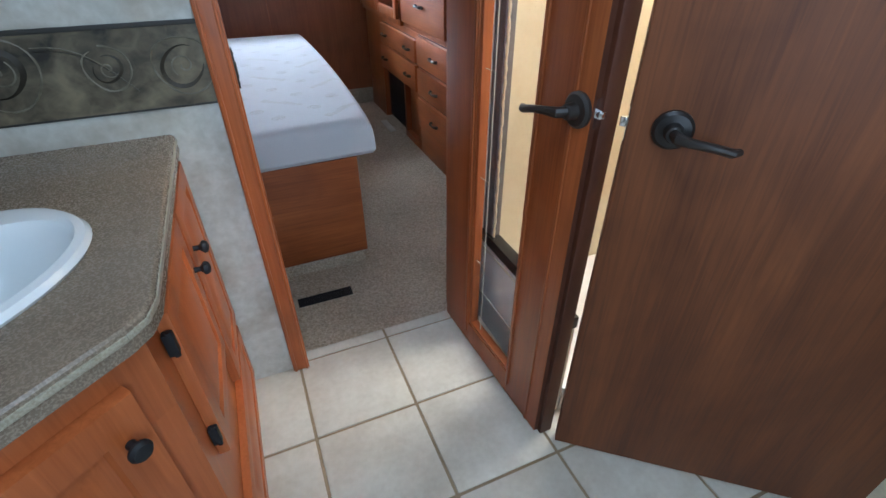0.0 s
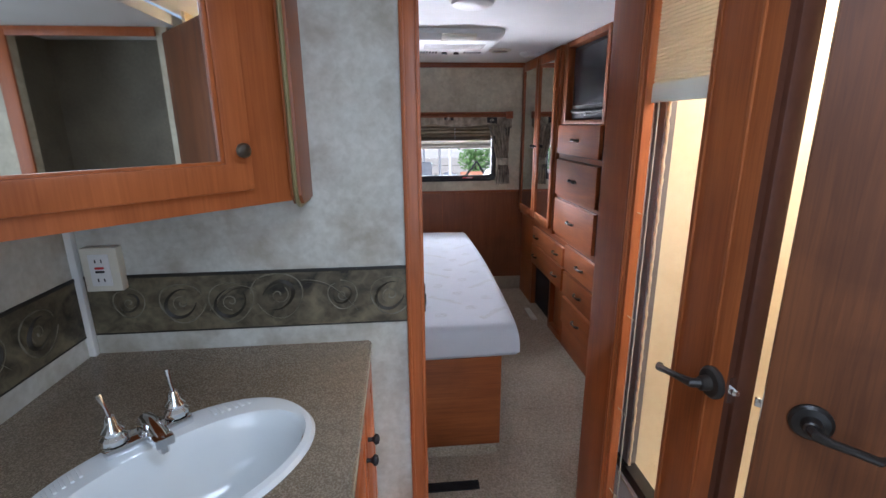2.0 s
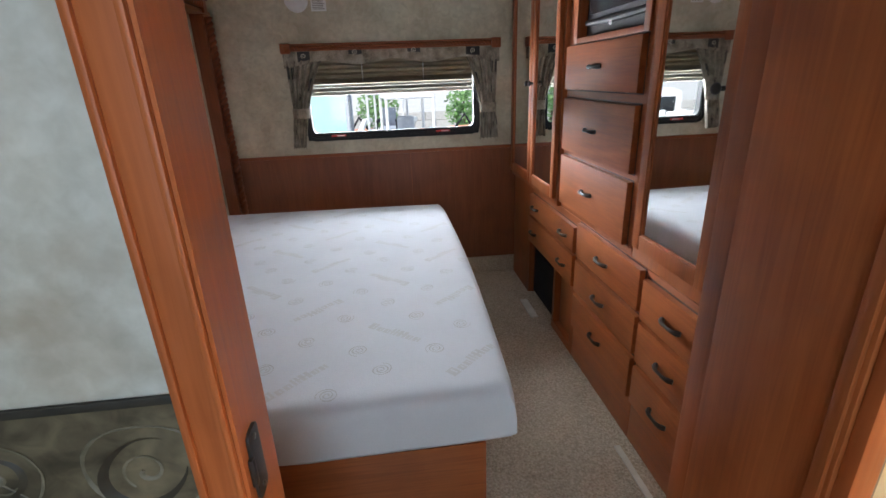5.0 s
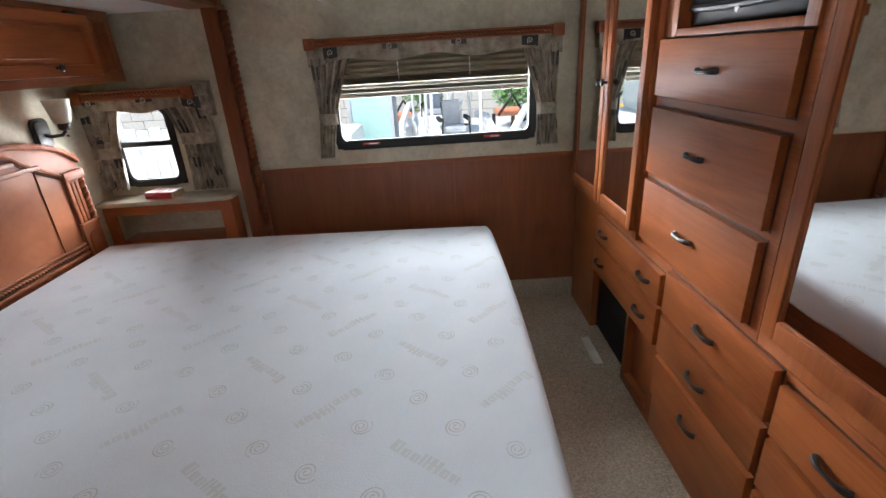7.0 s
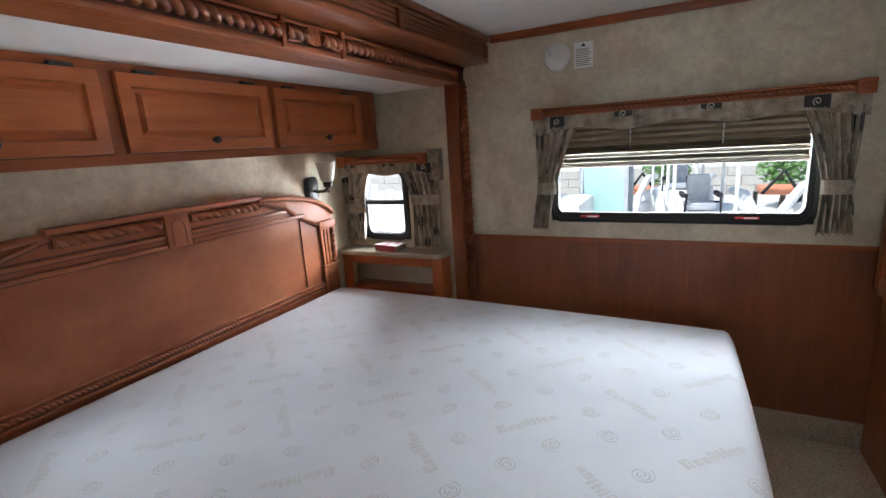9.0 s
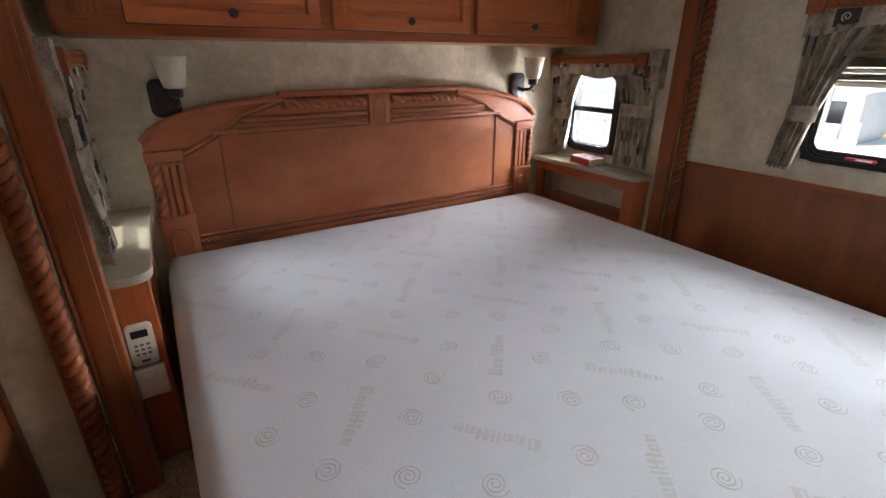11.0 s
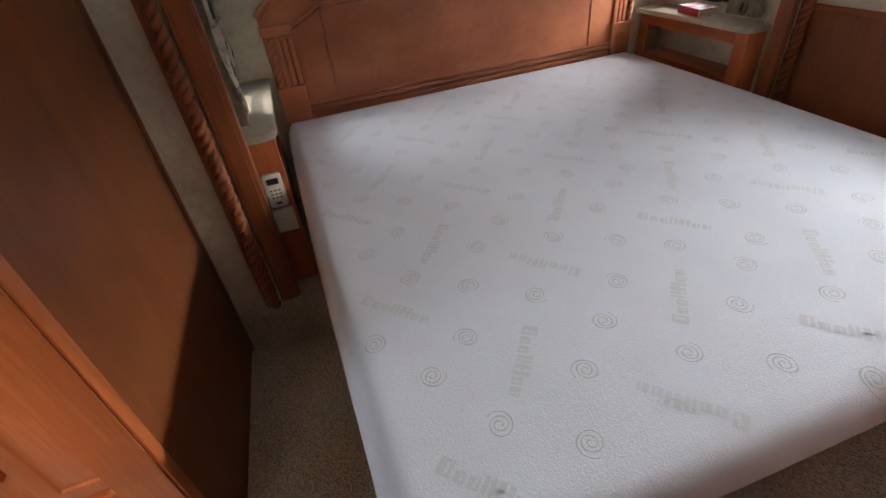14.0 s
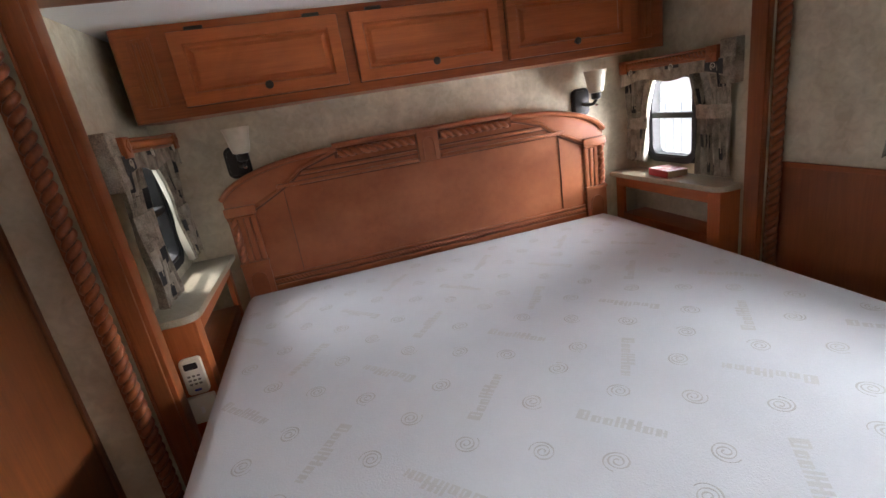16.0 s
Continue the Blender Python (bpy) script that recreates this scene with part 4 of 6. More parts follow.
# the two small slide-out windows with their curtains
for wall_y, into, which in ((FAR, -1, "window_2"), (NEAR, 1, "window_3")):
    P = placer(wall_y, into)
    cx, cz = (SX0 + SX1) / 2, (SZ0 + SZ1) / 2
    ww, hh = SX1 - SX0, SZ1 - SZ0
    w = thing(which, (cx, wall_y, SZ0), "small black-framed slide-out window with a sliding upper pane", "window", kind="structure")
    part("frame_ring", w_ring(ww + 0.004, hh + 0.004, 0.07, ww - 0.055, hh - 0.055, 0.045, -0.045, 0.012, wall_y, cx, cz, into), black_plastic, w)
    part("inner_frame", w_ring(ww - 0.003, hh - 0.003, 0.004, ww - 0.056, hh - 0.056, 0.045, -0.042, -0.004, wall_y, cx, cz, into), black_plastic, w)
    part("frame_lip", w_ring(ww - 0.053, hh - 0.053, 0.045, ww - 0.07, hh - 0.07, 0.04, -0.045, 0.004, wall_y, cx, cz, into), black_plastic, w)
    p, q = P(SX0 + 0.03, -0.03, 1.062), P(SX1 - 0.03, 0.006, 1.088)
    part("middle_bar", box(p.x, q.x, min(p.y, q.y), max(p.y, q.y), p.z, q.z, 0.003), black_plastic, w)
    p, q = P(SX0 + 0.02, -0.030, SZ0 + 0.02), P(SX1 - 0.02, -0.034, SZ1 - 0.02)
    g = part("pane", box(p.x, q.x, min(p.y, q.y), max(p.y, q.y), p.z, q.z), glass, w)
    g.visible_shadow = False
    cornice("window_cornice", P, (cx, wall_y, 1.300), -1.592, -0.985, 1.305, 1.352, 0.095, "short carved cherry cornice over a slide-out window")
    valance(P, (cx, wall_y, 1.19), -1.596, -0.912, 1.305, 0.070, 0.086, 2, ((0.08, 0.10, 0.0, 0.25), (0.47, 0.12, 0.0, 0.22), (0.80, 0.13, 0.05, 0.9)))
    box_end = thing("fabric_end_box", (-0.945, wall_y, 1.205), "fabric-covered valance end board beside the cornice", "valance", "window valances")
    p, q = P(-0.982, 0.002, 1.205), P(-0.908, 0.084, 1.372)
    part("board", box(p.x, q.x, min(p.y, q.y), max(p.y, q.y), p.z, q.z, 0.004), fabric, box_end)
    curtain(P, (-1.53, wall_y, 0.83), (-1.596, -1.395), (-1.596, -1.455), (-1.592, -1.468), 1.285, 1.045, 0.850, 4, 0.045)
    curtain(P, (-1.0, wall_y, 0.83), (-0.93, -1.18), (-0.935, -1.10), (-0.925, -1.10), 1.285, 1.10, 0.832, 5, 0.068)

# nightstands
for far in (True, False):
    P = placer(FAR, -1) if far else placer(NEAR, 1)
    flip = -1 if far else 1
    ns = thing("nightstand", (-1.24, P(0, 0.07, 0).y, 0.40), "open cherry nightstand with a speckled beige top beside the bed", "nightstand", "nightstands")
    arc = [(-0.945 + 0.055 * math.sin(radians(q)), 0.105 + 0.055 * math.cos(radians(q))) for q in range(0, 91, 15)]
    pts = [(-1.592, 0.003), (-0.89, 0.003)] + arc[::-1] + [(-1.30, 0.168), (-1.592, 0.178)]
    out = [(a, P(a, d, 0).y) for a, d in pts]
    part("top", prism(out if not far else out[::-1], 0.780, 0.806, 0.007), shelf_mat, ns, "speckled beige solid-surface top")

    def nb(a0, a1, d0, d1, z0, z1, bev=0.002):
        p, q = P(a0, d0, z0), P(a1, d1, z1)
        return box(p.x, q.x, min(p.y, q.y), max(p.y, q.y), z0, z1, bev)

    part("front_rail", nb(-1.585, -0.965, 0.125, 0.145, 0.728, 0.780), maple_x, ns)
    part("post", nb(-0.965, -0.90, 0.012, 0.145, SILL, 0.780), maple_z, ns)
    part("inner_post", nb(-1.585, -1.53, 0.125, 0.145, 0.46, 0.728), maple_z, ns)
    part("lower_shelf", nb(-1.53, -0.965, 0.004, 0.145, 0.545, 0.585), wood_x, ns)
    part("side_skirt", nb(-1.585, -0.965, 0.125, 0.143, 0.40, 0.545), wood_x, ns)

# control and switch on the near nightstand post
ctl = thing("remote_control", (-0.897, 1.546, 0.545), "ivory air-conditioner remote in its cradle on the nightstand post", "remote control")
part("body", prism(rounded(0.064, 0.125, 0.012, 5, 1.546, 0.608), -0.899, -0.878, 0.004, YZ), cream_plastic, ctl)
part("screen", prism(rounded(0.040, 0.022, 0.003, 3, 1.546, 0.646), -0.879, -0.8775, 0, YZ), black_plastic, ctl, "dark display")
for i in range(3):
    for j in range(3):
        part("button", prism(rounded(0.010, 0.007, 0.003, 3, 1.532 + 0.014 * i, 0.584 + 0.014 * j), -0.879, -0.877, 0, YZ), pewter, ctl)
part("badge", prism(rounded(0.022, 0.008, 0.004, 4, 1.546, 0.562), -0.879, -0.8775, 0, YZ), material("blue_badge", (0.02, 0.06, 0.35), 0.4), ctl, "small blue badge")
sw = thing("light_switch", (-0.897, 1.539, 0.437), "cream wall switch on the nightstand post", "light switch")
part("cover_plate", box(-0.899, -0.880, 1.494, 1.584, 0.439, 0.534, 0.004), cream_plastic, sw)
part("toggle", box(-0.882, -0.872, 1.534, 1.544, 0.477, 0.497, 0.003), white_plastic, sw)

# book
book = thing("book", (-1.27, 3.675, 0.806), "thick paperback with a red spine lying on the nightstand", "book")
BK = Matrix.Translation((-1.265, 3.675, 0.806)) @ Matrix.Rotation(radians(-8), 4, "Z")
part("pages", box(-0.075, 0.078, -0.046, 0.046, 0.003, 0.031, 0.001, BK), textured("aged_page_edges", (0.48, 0.36, 0.20), (0.62, 0.50, 0.32), fine=(20, 20, 900), roughness=(0.8, 0.9), bump=0.2), book)
part("cover", merge(box(-0.08, 0.08, -0.05, 0.05, 0.031, 0.034, 0.0008, BK), box(-0.08, 0.08, -0.05, 0.05, 0.0, 0.003, 0.0008, BK)), textured("printed_book_cover", (0.35, 0.06, 0.07), (0.80, 0.76, 0.74), scale=(30, 18, 30), fine=(60, 60, 60), spread=(0.42, 0.55), roughness=(0.3, 0.4), bump=0), book)
part("spine", box(-0.08, 0.072, -0.0525, -0.049, 0.0, 0.034, 0.001, BK), textured("red_book_spine", (0.30, 0.02, 0.03), (0.40, 0.04, 0.05), roughness=(0.3, 0.4), bump=0), book)

# wall sconces
for yc in (1.752, 3.425):
    sc = thing("wall_sconce", (-1.6, yc, 1.13), "bronze wall sconce with a cream alabaster cup shade, unlit", "wall lamp", "bedside sconces")
    part("backplate", merge(prism(rounded(0.10, 0.135, 0.03, 5, yc, 1.195), -1.600, -1.588, 0.004, YZ), prism(rounded(0.078, 0.108, 0.024, 5, yc, 1.195), -1.588, -1.581, 0.003, YZ)), bronze, sc)
    part("arm", tube([(-1.582, yc + 0.005, 1.185), (-1.56, yc + 0.012, 1.178), (-1.525, yc + 0.03, 1.18), (-1.508, yc + 0.035, 1.195), (-1.505, yc + 0.035, 1.215)], 0.008, 8), bronze, sc)
    part("finial", lathe([(0.003, 0), (0.009, 0.006), (0.005, 0.012)], Matrix.Translation((-1.505, yc + 0.035, 1.168)), 12), chrome, sc)
    part("socket", lathe([(0.014, 0), (0.024, 0.006), (0.025, 0.03), (0.020, 0.034)], Matrix.Translation((-1.505, yc + 0.035, 1.20)), 16), bronze, sc)
    part("shade", lathe([(0.022, 0), (0.034, 0.004), (0.041, 0.03), (0.047, 0.07), (0.055, 0.105), (0.052, 0.105), (0.043, 0.07), (0.036, 0.03), (0.028, 0.009), (0.018, 0.007)], Matrix.Translation((-1.505, yc + 0.035, 1.232)), 20), alabaster, sc, "cream alabaster glass cup")

# smoke detector and warning card on the far wall
sd = thing("smoke_detector", (-0.30, FY, 1.695), "round white smoke detector on the papered wall", "smoke detector")
FN = Matrix.Translation((-0.30, FY, 1.758)) @ Matrix.Rotation(radians(90), 4, "X")
part("body", lathe([(0.064, 0.0), (0.064, 0.018), (0.058, 0.028), (0.045, 0.034), (0.002, 0.036)], FN, 32), white_plastic, sd)
part("vent_ring", lathe([(0.047, 0.0325), (0.046, 0.0352), (0.043, 0.0352), (0.042, 0.033)], FN, 32, False), white_plastic, sd)
part("test_button", lathe([(0.012, 0.034), (0.012, 0.039), (0.002, 0.040)], FN @ Matrix.Translation((0.0, 0.0, 0)), 16), white_plastic, sd)
part("slots", merge(*[box(-0.332 + 0.004 * k, -0.331 + 0.004 * k, FY - 0.0362, FY - 0.03, 1.765, 1.785) for k in range(3)]), pewter, sd)
card = thing("warning_card", (-0.18, FY, 1.698), "printed white safety card stuck on the wall beside the detector", "card")
part("sheet", box(-0.222, -0.137, FY - 0.002, FY - 0.0003, 1.70, 1.812), white_plastic, card)
part("heading", merge(prism([(-0.192, 1.793), (-0.168, 1.793), (-0.180, 1.808)], FY - 0.0028, FY - 0.0019, 0, Matrix(((1, 0, 0, 0), (0, 0, 1, 0), (0, 1, 0, 0), (0, 0, 0, 1))))), black_plastic, card)
for k in range(9):
    part("text_line", box(-0.214, -0.145 - 0.012 * ((k * 5) % 3) / 2, FY - 0.0028, FY - 0.0019, 1.710 + 0.0088 * k, 1.7135 + 0.0088 * k), pewter, card)
# built-in cabinets along the east side
CX = 0.985


def front(parent, y0, y1, z0, z1, pulls=1, x=CX, name="drawer"):
    d = part(name, raised(y1 - y0, z1 - z0, 0.021, 0, Matrix.Translation((x - 0.0016, y1, z0)) @ FACE_EAST), wood_y, parent)
    # Slightly larger dark plate paints gap shade round the drawer front.
    part("front_gap", box(x - 0.0015, x - 0.0002, y0 - 0.006, y1 + 0.006, z0 - 0.006, z1 + 0.006), glaze_shade, parent)
    w = y1 - y0
    for yy in ([(y0 + y1) / 2] if pulls == 1 else [y0 + 0.17 * w, y1 - 0.17 * w]):
        pull((x - 0.0226, yy, (z0 + z1) / 2), d, (0, 1, 0), (-1, 0, 0))
    return d


def mirror_door(parent, y0, y1, z0, z1, x, knob_y, stile=0.042):
    w, h = y1 - y0, z1 - z0
    d = part("door", merge(box(x - 0.022, x - 0.0005, y0, y0 + stile, z0, z1, 0.004), box(x - 0.022, x - 0.0005, y1 - stile, y1, z0, z1, 0.004),
                           box(x - 0.022, x - 0.0005, y0 + stile, y1 - stile, z0, z0 + stile + 0.01, 0.004), box(x - 0.022, x - 0.0005, y0 + stile, y1 - stile, z1 - stile - 0.01, z1, 0.004)), wood_z, parent)
    part("mirror_pane", box(x - 0.012, x - 0.008, y0 + stile - 0.004, y1 - stile + 0.004, z0 + stile + 0.006, z1 - stile - 0.006), mirror, d, "clear silvered mirror")
    part("bead", merge(box(x - 0.0165, x - 0.012, y0 + stile - 0.003, y0 + stile + 0.005, z0 + stile, z1 - stile, 0.002), box(x - 0.0165, x - 0.012, y1 - stile - 0.005, y1 - stile + 0.003, z0 + stile, z1 - stile, 0.002),
                       box(x - 0.0165, x - 0.012, y0 + stile, y1 - stile, z0 + stile + 0.005, z0 + stile + 0.013, 0.002)), maple_z, d)
    knob((x - 0.022, knob_y, 1.272), d, (-1, 0, 0))


lower_a = thing("drawer_unit", (1.25, 3.2, 0), "cherry two-drawer base with a dark louvred air return below", "cabinet", "built-in base cabinets")
part("body", box(CX, 1.545, 2.661, 3.40, 0.36, 0.70), wood_y, lower_a)
for a in ((CX, 1.545, 3.40, FY - 0.022, 0.0, 0.70), (CX, 1.545, 2.661, 2.70, 0.0, 0.36), (CX, 1.10, 2.93, 2.955, 0.0, 0.36)):
    part("upright_panel", box(*a), wood_z, lower_a)
part("recess_panel", box(1.02, 1.545, 2.70, 2.93, 0, 0.36), wood_z, lower_a)
part("back_panel", box(1.06, 1.545, 2.955, 3.40, 0, 0.36), wood_z, lower_a)
part("kick_board", box(CX, 1.02, 2.70, 2.93, 0.0, 0.04), wood_y, lower_a)
front(lower_a, 2.672, 3.345, 0.540, 0.662, 2)
front(lower_a, 2.672, 3.365, 0.372, 0.526, 2)
grille = part("air_return", merge(box(1.030, 1.058, 2.957, 3.398, 0.002, 0.358)), black_plastic, lower_a, "black louvred air return")
for k in range(17):
    part("louvre", box(1.014, 1.032, 2.962, 3.392, 0.018 + 0.020 * k, 0.026 + 0.020 * k, 0.002, segments=1), black_plastic, grille)
lower_b = thing("drawer_unit", (1.25, 2.38, 0), "cherry three-drawer base cabinet with bronze bow handles", "cabinet", "built-in base cabinets")
part("body", box(CX, 1.545, 2.090, 2.660, 0.0, 0.70, 0.001), wood_y, lower_b)
for z0, z1 in ((0.540, 0.694), (0.372, 0.520), (0.186, 0.352)):
    front(lower_b, 2.095, 2.638, z0, z1)
lower_c = thing("drawer_unit", (1.25, 1.9, 0), "narrow cherry three-drawer base cabinet by the doorway", "cabinet", "built-in base cabinets")
part("body", box(CX, 1.545, 1.256, 2.088, 0.0, 0.70, 0.001), wood_y, lower_c)
for z0, z1 in ((0.528, 0.672), (0.360, 0.512), (0.186, 0.338)):
    front(lower_c, 1.70, 2.072, z0, z1)
upper_a = thing("wardrobe", (1.25, 3.34, 0.70), "cherry wardrobe with a pair of mirrored doors", "wardrobe", "built-in wardrobes")
part("body", box(0.965, 1.545, 2.905, FY - 0.022, 0.702, H - 0.002, 0.002), wood_z, upper_a)
mirror_door(upper_a, 2.925, 3.315, 0.735, 1.880, 0.965, 3.292)
mirror_door(upper_a, 3.325, 3.735, 0.735, 1.880, 0.965, 3.348)
upper_b = thing("television_cabinet", (1.25, 2.55, 0.70), "cherry cabinet with three deep drawers under a television niche", "cabinet")
part("body", box(CX, 1.545, 2.20, 2.903, 0.702, 1.445), wood_y, upper_b)
part("niche_side", box(CX, 1.545, 2.20, 2.262, 1.445, H - 0.002), wood_z, upper_b)
part("niche_side", box(CX, 1.545, 2.80, 2.903, 1.445, H - 0.002), wood_z, upper_b)
part("niche_top", box(CX, 1.545, 2.262, 2.80, 1.875, H - 0.002), wood_y, upper_b)
part("niche_back", box(1.40, 1.545, 2.262, 2.80, 1.445, 1.875), wood_y, upper_b)
part("niche_trim", merge(box(CX - 0.010, CX, 2.225, 2.262, 1.43, 1.902, 0.003), box(CX - 0.010, CX, 2.80, 2.838, 1.43, 1.902, 0.003), box(CX - 0.010, CX, 2.262, 2.80, 1.43, 1.452, 0.003), box(CX - 0.010, CX, 2.262, 2.80, 1.872, 1.902, 0.003)), wood_z, upper_b)
for z0, z1 in ((1.250, 1.424), (0.988, 1.212), (0.734, 0.960)):
    front(upper_b, 2.240, 2.880, z0, z1)
tv = thing("television", (1.1, 2.53, 1.454), "small black flat television in the cabinet niche", "television")
part("casing", box(1.013, 1.10, 2.268, 2.794, 1.456, 1.868, 0.008), black_plastic, tv)
part("screen", box(1.009, 1.014, 2.292, 2.770, 1.535, 1.848, 0.002), screen_glass, tv, "dark glossy screen")
part("lower_bezel", tube([(1.014, 2.27, 1.506), (1.002, 2.40, 1.500), (0.999, 2.53, 1.498), (1.002, 2.66, 1.500), (1.014, 2.79, 1.506)], 0.012, 8), black_plastic, tv)
part("badge", lathe([(0.010, 0), (0.009, 0.002), (0.002, 0.003)], Matrix.Translation((0.992, 2.53, 1.486)) @ Matrix.Rotation(radians(-90), 4, "Y"), 14), white_plastic, tv, "small white badge")
part("stand", box(1.06, 1.16, 2.43, 2.63, 1.446, 1.457, 0.003), black_plastic, tv)
upper_c = thing("wardrobe", (1.25, 1.9, 0.70), "cherry wardrobe with a single mirrored door by the doorway", "wardrobe", "built-in wardrobes")
part("body", box(CX, 1.545, 1.256, 2.198, 0.702, H - 0.002, 0.002), wood_z, upper_c)
mirror_door(upper_c, 1.790, 2.170, 0.755, 1.880, CX, 1.835)
solid("trim_ceiling_cabinets", box(CX - 0.012, CX - 0.001, 1.256, 2.20, 1.884, H - 0.001, 0.003), wood_y, "cherry strip where the cabinets meet the ceiling", kind="structure")

# ceiling fittings
ac = thing("air_conditioner", (0.265, 2.74, 1.846), "white ceiling air-conditioner shroud with louvres", "air conditioner")
def shroud(z, w, d):
    return [(x + 0.265, y + 2.74) for x, y in rounded(w, d, 0.06, 5)]


bm = bmesh.new()
rings = [[bm.verts.new((x, y, z)) for x, y in shroud(z, w, d)] for z, w, d in ((H - 0.001, 0.50, 0.62), (H - 0.022, 0.495, 0.615), (H - 0.047, 0.455, 0.57), (H - 0.056, 0.41, 0.52))]
for a, b in zip(rings, rings[1:]):
    for i in range(len(a)):
        bm.faces.new((a[i], a[(i + 1) % len(a)], b[(i + 1) % len(a)], b[i]))
bm.faces.new(rings[0])
bm.faces.new(rings[-1][::-1])
part("shroud", bm, white_plastic, ac)
part("front_flap", box(0.175, 0.355, 2.405, 2.475, 1.8610, 1.8730, 0.004, Matrix.Translation((0, 2.42, 1.8610)) @ Matrix.Rotation(radians(-20), 4, "X") @ Matrix.Translation((0, -2.42, -1.8610))), cream_plastic, ac)
part("filter_grille", merge(*[box(0.10 + 0.011 * k, 0.104 + 0.011 * k, 2.56, 2.71, 1.8450, 1.8500) for k in range(30)]), pewter, ac)
for s in (-1, 1):
    for k in range(6):
        xx = 0.265 + s * (0.085 + 0.018 * k)
        part("slot", box(xx - 0.005, xx + 0.005, 2.82, 2.88, 1.8465, 1.8495), black_plastic, ac)
    part("dial", merge(lathe([(0.014, 0), (0.013, -0.008), (0.002, -0.009)], Matrix.Translation((0.265 + s * 0.035, 2.85, 1.8490)), 14), box(0.265 + s * 0.035 - 0.016, 0.265 + s * 0.035 + 0.016, 2.847, 2.853, 1.8370, 1.8470, 0.001)), black_plastic, ac, "black control knob")
for xx in (-0.06, 0.625):
    r = thing("ceiling_register", (xx, 3.13, H - 0.012), "round cream air register in the ceiling", "air vent", "ceiling registers")
    part("ring", lathe([(0.055, H - 0.012), (0.072, H - 0.008), (0.075, H - 0.001), (0.05, H - 0.001), (0.045, H - 0.006)], Matrix.Translation((xx, 3.13, 0)), 28, False), cream_plastic, r)
    part("damper", box(xx - 0.045, xx + 0.045, 3.122, 3.138, H - 0.010, H - 0.003, 0.002), pewter, r)
    part("backing", lathe([(0.05, H - 0.003), (0.05, H - 0.0012)], Matrix.Translation((xx, 3.13, 0)), 20), black_plastic, r)
sp = thing("ceiling_speaker", (0.86, 3.24, H - 0.03), "small oval white fitting on the ceiling near the wardrobe", "speaker")
part("body", lathe([(0.07, H - 0.001), (0.068, H - 0.015), (0.05, H - 0.026), (0.002, H - 0.028)], Matrix.Translation((0.86, 3.24, 0)), 24), white_plastic, sp)
part("grille", lathe([(0.03, H - 0.028), (0.028, H - 0.031), (0.002, H - 0.031)], Matrix.Translation((0.86, 3.24, 0)), 16), cream_plastic, sp)
dl = thing("ceiling_light", (0.245, 1.86, H - 0.035), "shallow white dome ceiling light, unlit", "ceiling lamp")
part("base", lathe([(0.092, H - 0.001), (0.092, H - 0.010), (0.086, H - 0.013)], Matrix.Translation((0.245, 1.86, 0)), 32), cream_plastic, dl)
part("diffuser", lathe([(0.085, H - 0.012), (0.08, H - 0.024), (0.055, H - 0.033), (0.002, H - 0.036)], Matrix.Translation((0.245, 1.86, 0)), 32), white_plastic, dl)

# floor register and tape on the carpet
vent = thing("floor_register", (0.12, 1.465, 0.0), "dark slotted metal heat register in the carpet", "floor vent")
part("frame", merge(box(0.015, 0.225, 1.440, 1.446, 0.0, 0.006, 0.002), box(0.015, 0.225, 1.482, 1.488, 0.0, 0.006, 0.002), box(0.015, 0.021, 1.446, 1.482, 0.0, 0.006), box(0.219, 0.225, 1.446, 1.482, 0.0, 0.006), box(0.021, 0.219, 1.446, 1.482, 0.0, 0.0015)), black_plastic, vent)
for k in range(24):
    part("slat", box(0.025 + 0.0082 * k, 0.029 + 0.0082 * k, 1.446, 1.482, 0.0012, 0.005), black_plastic, vent)
tape_mat = textured("frayed_pale_tape", (0.50, 0.46, 0.38), (0.66, 0.62, 0.54), fine=(150, 150, 150), roughness=(0.8, 0.9), bump=0.3)
for x0, x1, y0, y1 in ((0.90, 0.945, 3.06, 3.29), (0.915, 0.938, 1.78, 2.05)):
    solid("carpet_tape", box(x0, x1, y0, y1, 0.0, 0.005, 0.001), tape_mat, "frayed pale strip of tape on the carpet", "tape", "carpet tape strips")

# ---- bathroom ----
solid("trim_corner_bead", box(-0.921, -0.902, 1.128, 1.147, 0.826, H, 0.004), white_plastic, "white corner bead between the papered walls", kind="structure")
border = thing("wallpaper_border", (-0.48, 1.146, 0.883), "dark scroll-patterned wallpaper border above the vanity", "wallpaper border", kind="structure")
part("strip_north", box(-0.902, -0.050, 1.1445, 1.1478, 0.884, 1.050), border_paper, border)
part("strip_west", box(-0.9198, -0.9165, -0.60, 1.128, 0.884, 1.050), border_paper, border)
part("edge_line", merge(box(-0.902, -0.050, 1.1425, 1.147, 1.043, 1.052, 0.001), box(-0.902, -0.050, 1.143, 1.147, 0.883, 0.887, 0.001), box(-0.9195, -0.9145, -0.60, 1.128, 1.043, 1.052, 0.001), box(-0.9195, -0.915, -0.60, 1.128, 0.883, 0.887, 0.001)), textured("dark_border_edge", (0.016, 0.014, 0.010), (0.035, 0.03, 0.022), roughness=(0.5, 0.6)), border)


border_shade = textured("dark_scroll_shade", (0.016, 0.013, 0.008), (0.05, 0.042, 0.028), roughness=(0.5, 0.6))


def on_wall(u, v, west, lift=0.0):
    return (-0.9165 + lift, u, v) if west else (u, 1.1445 - lift, v)


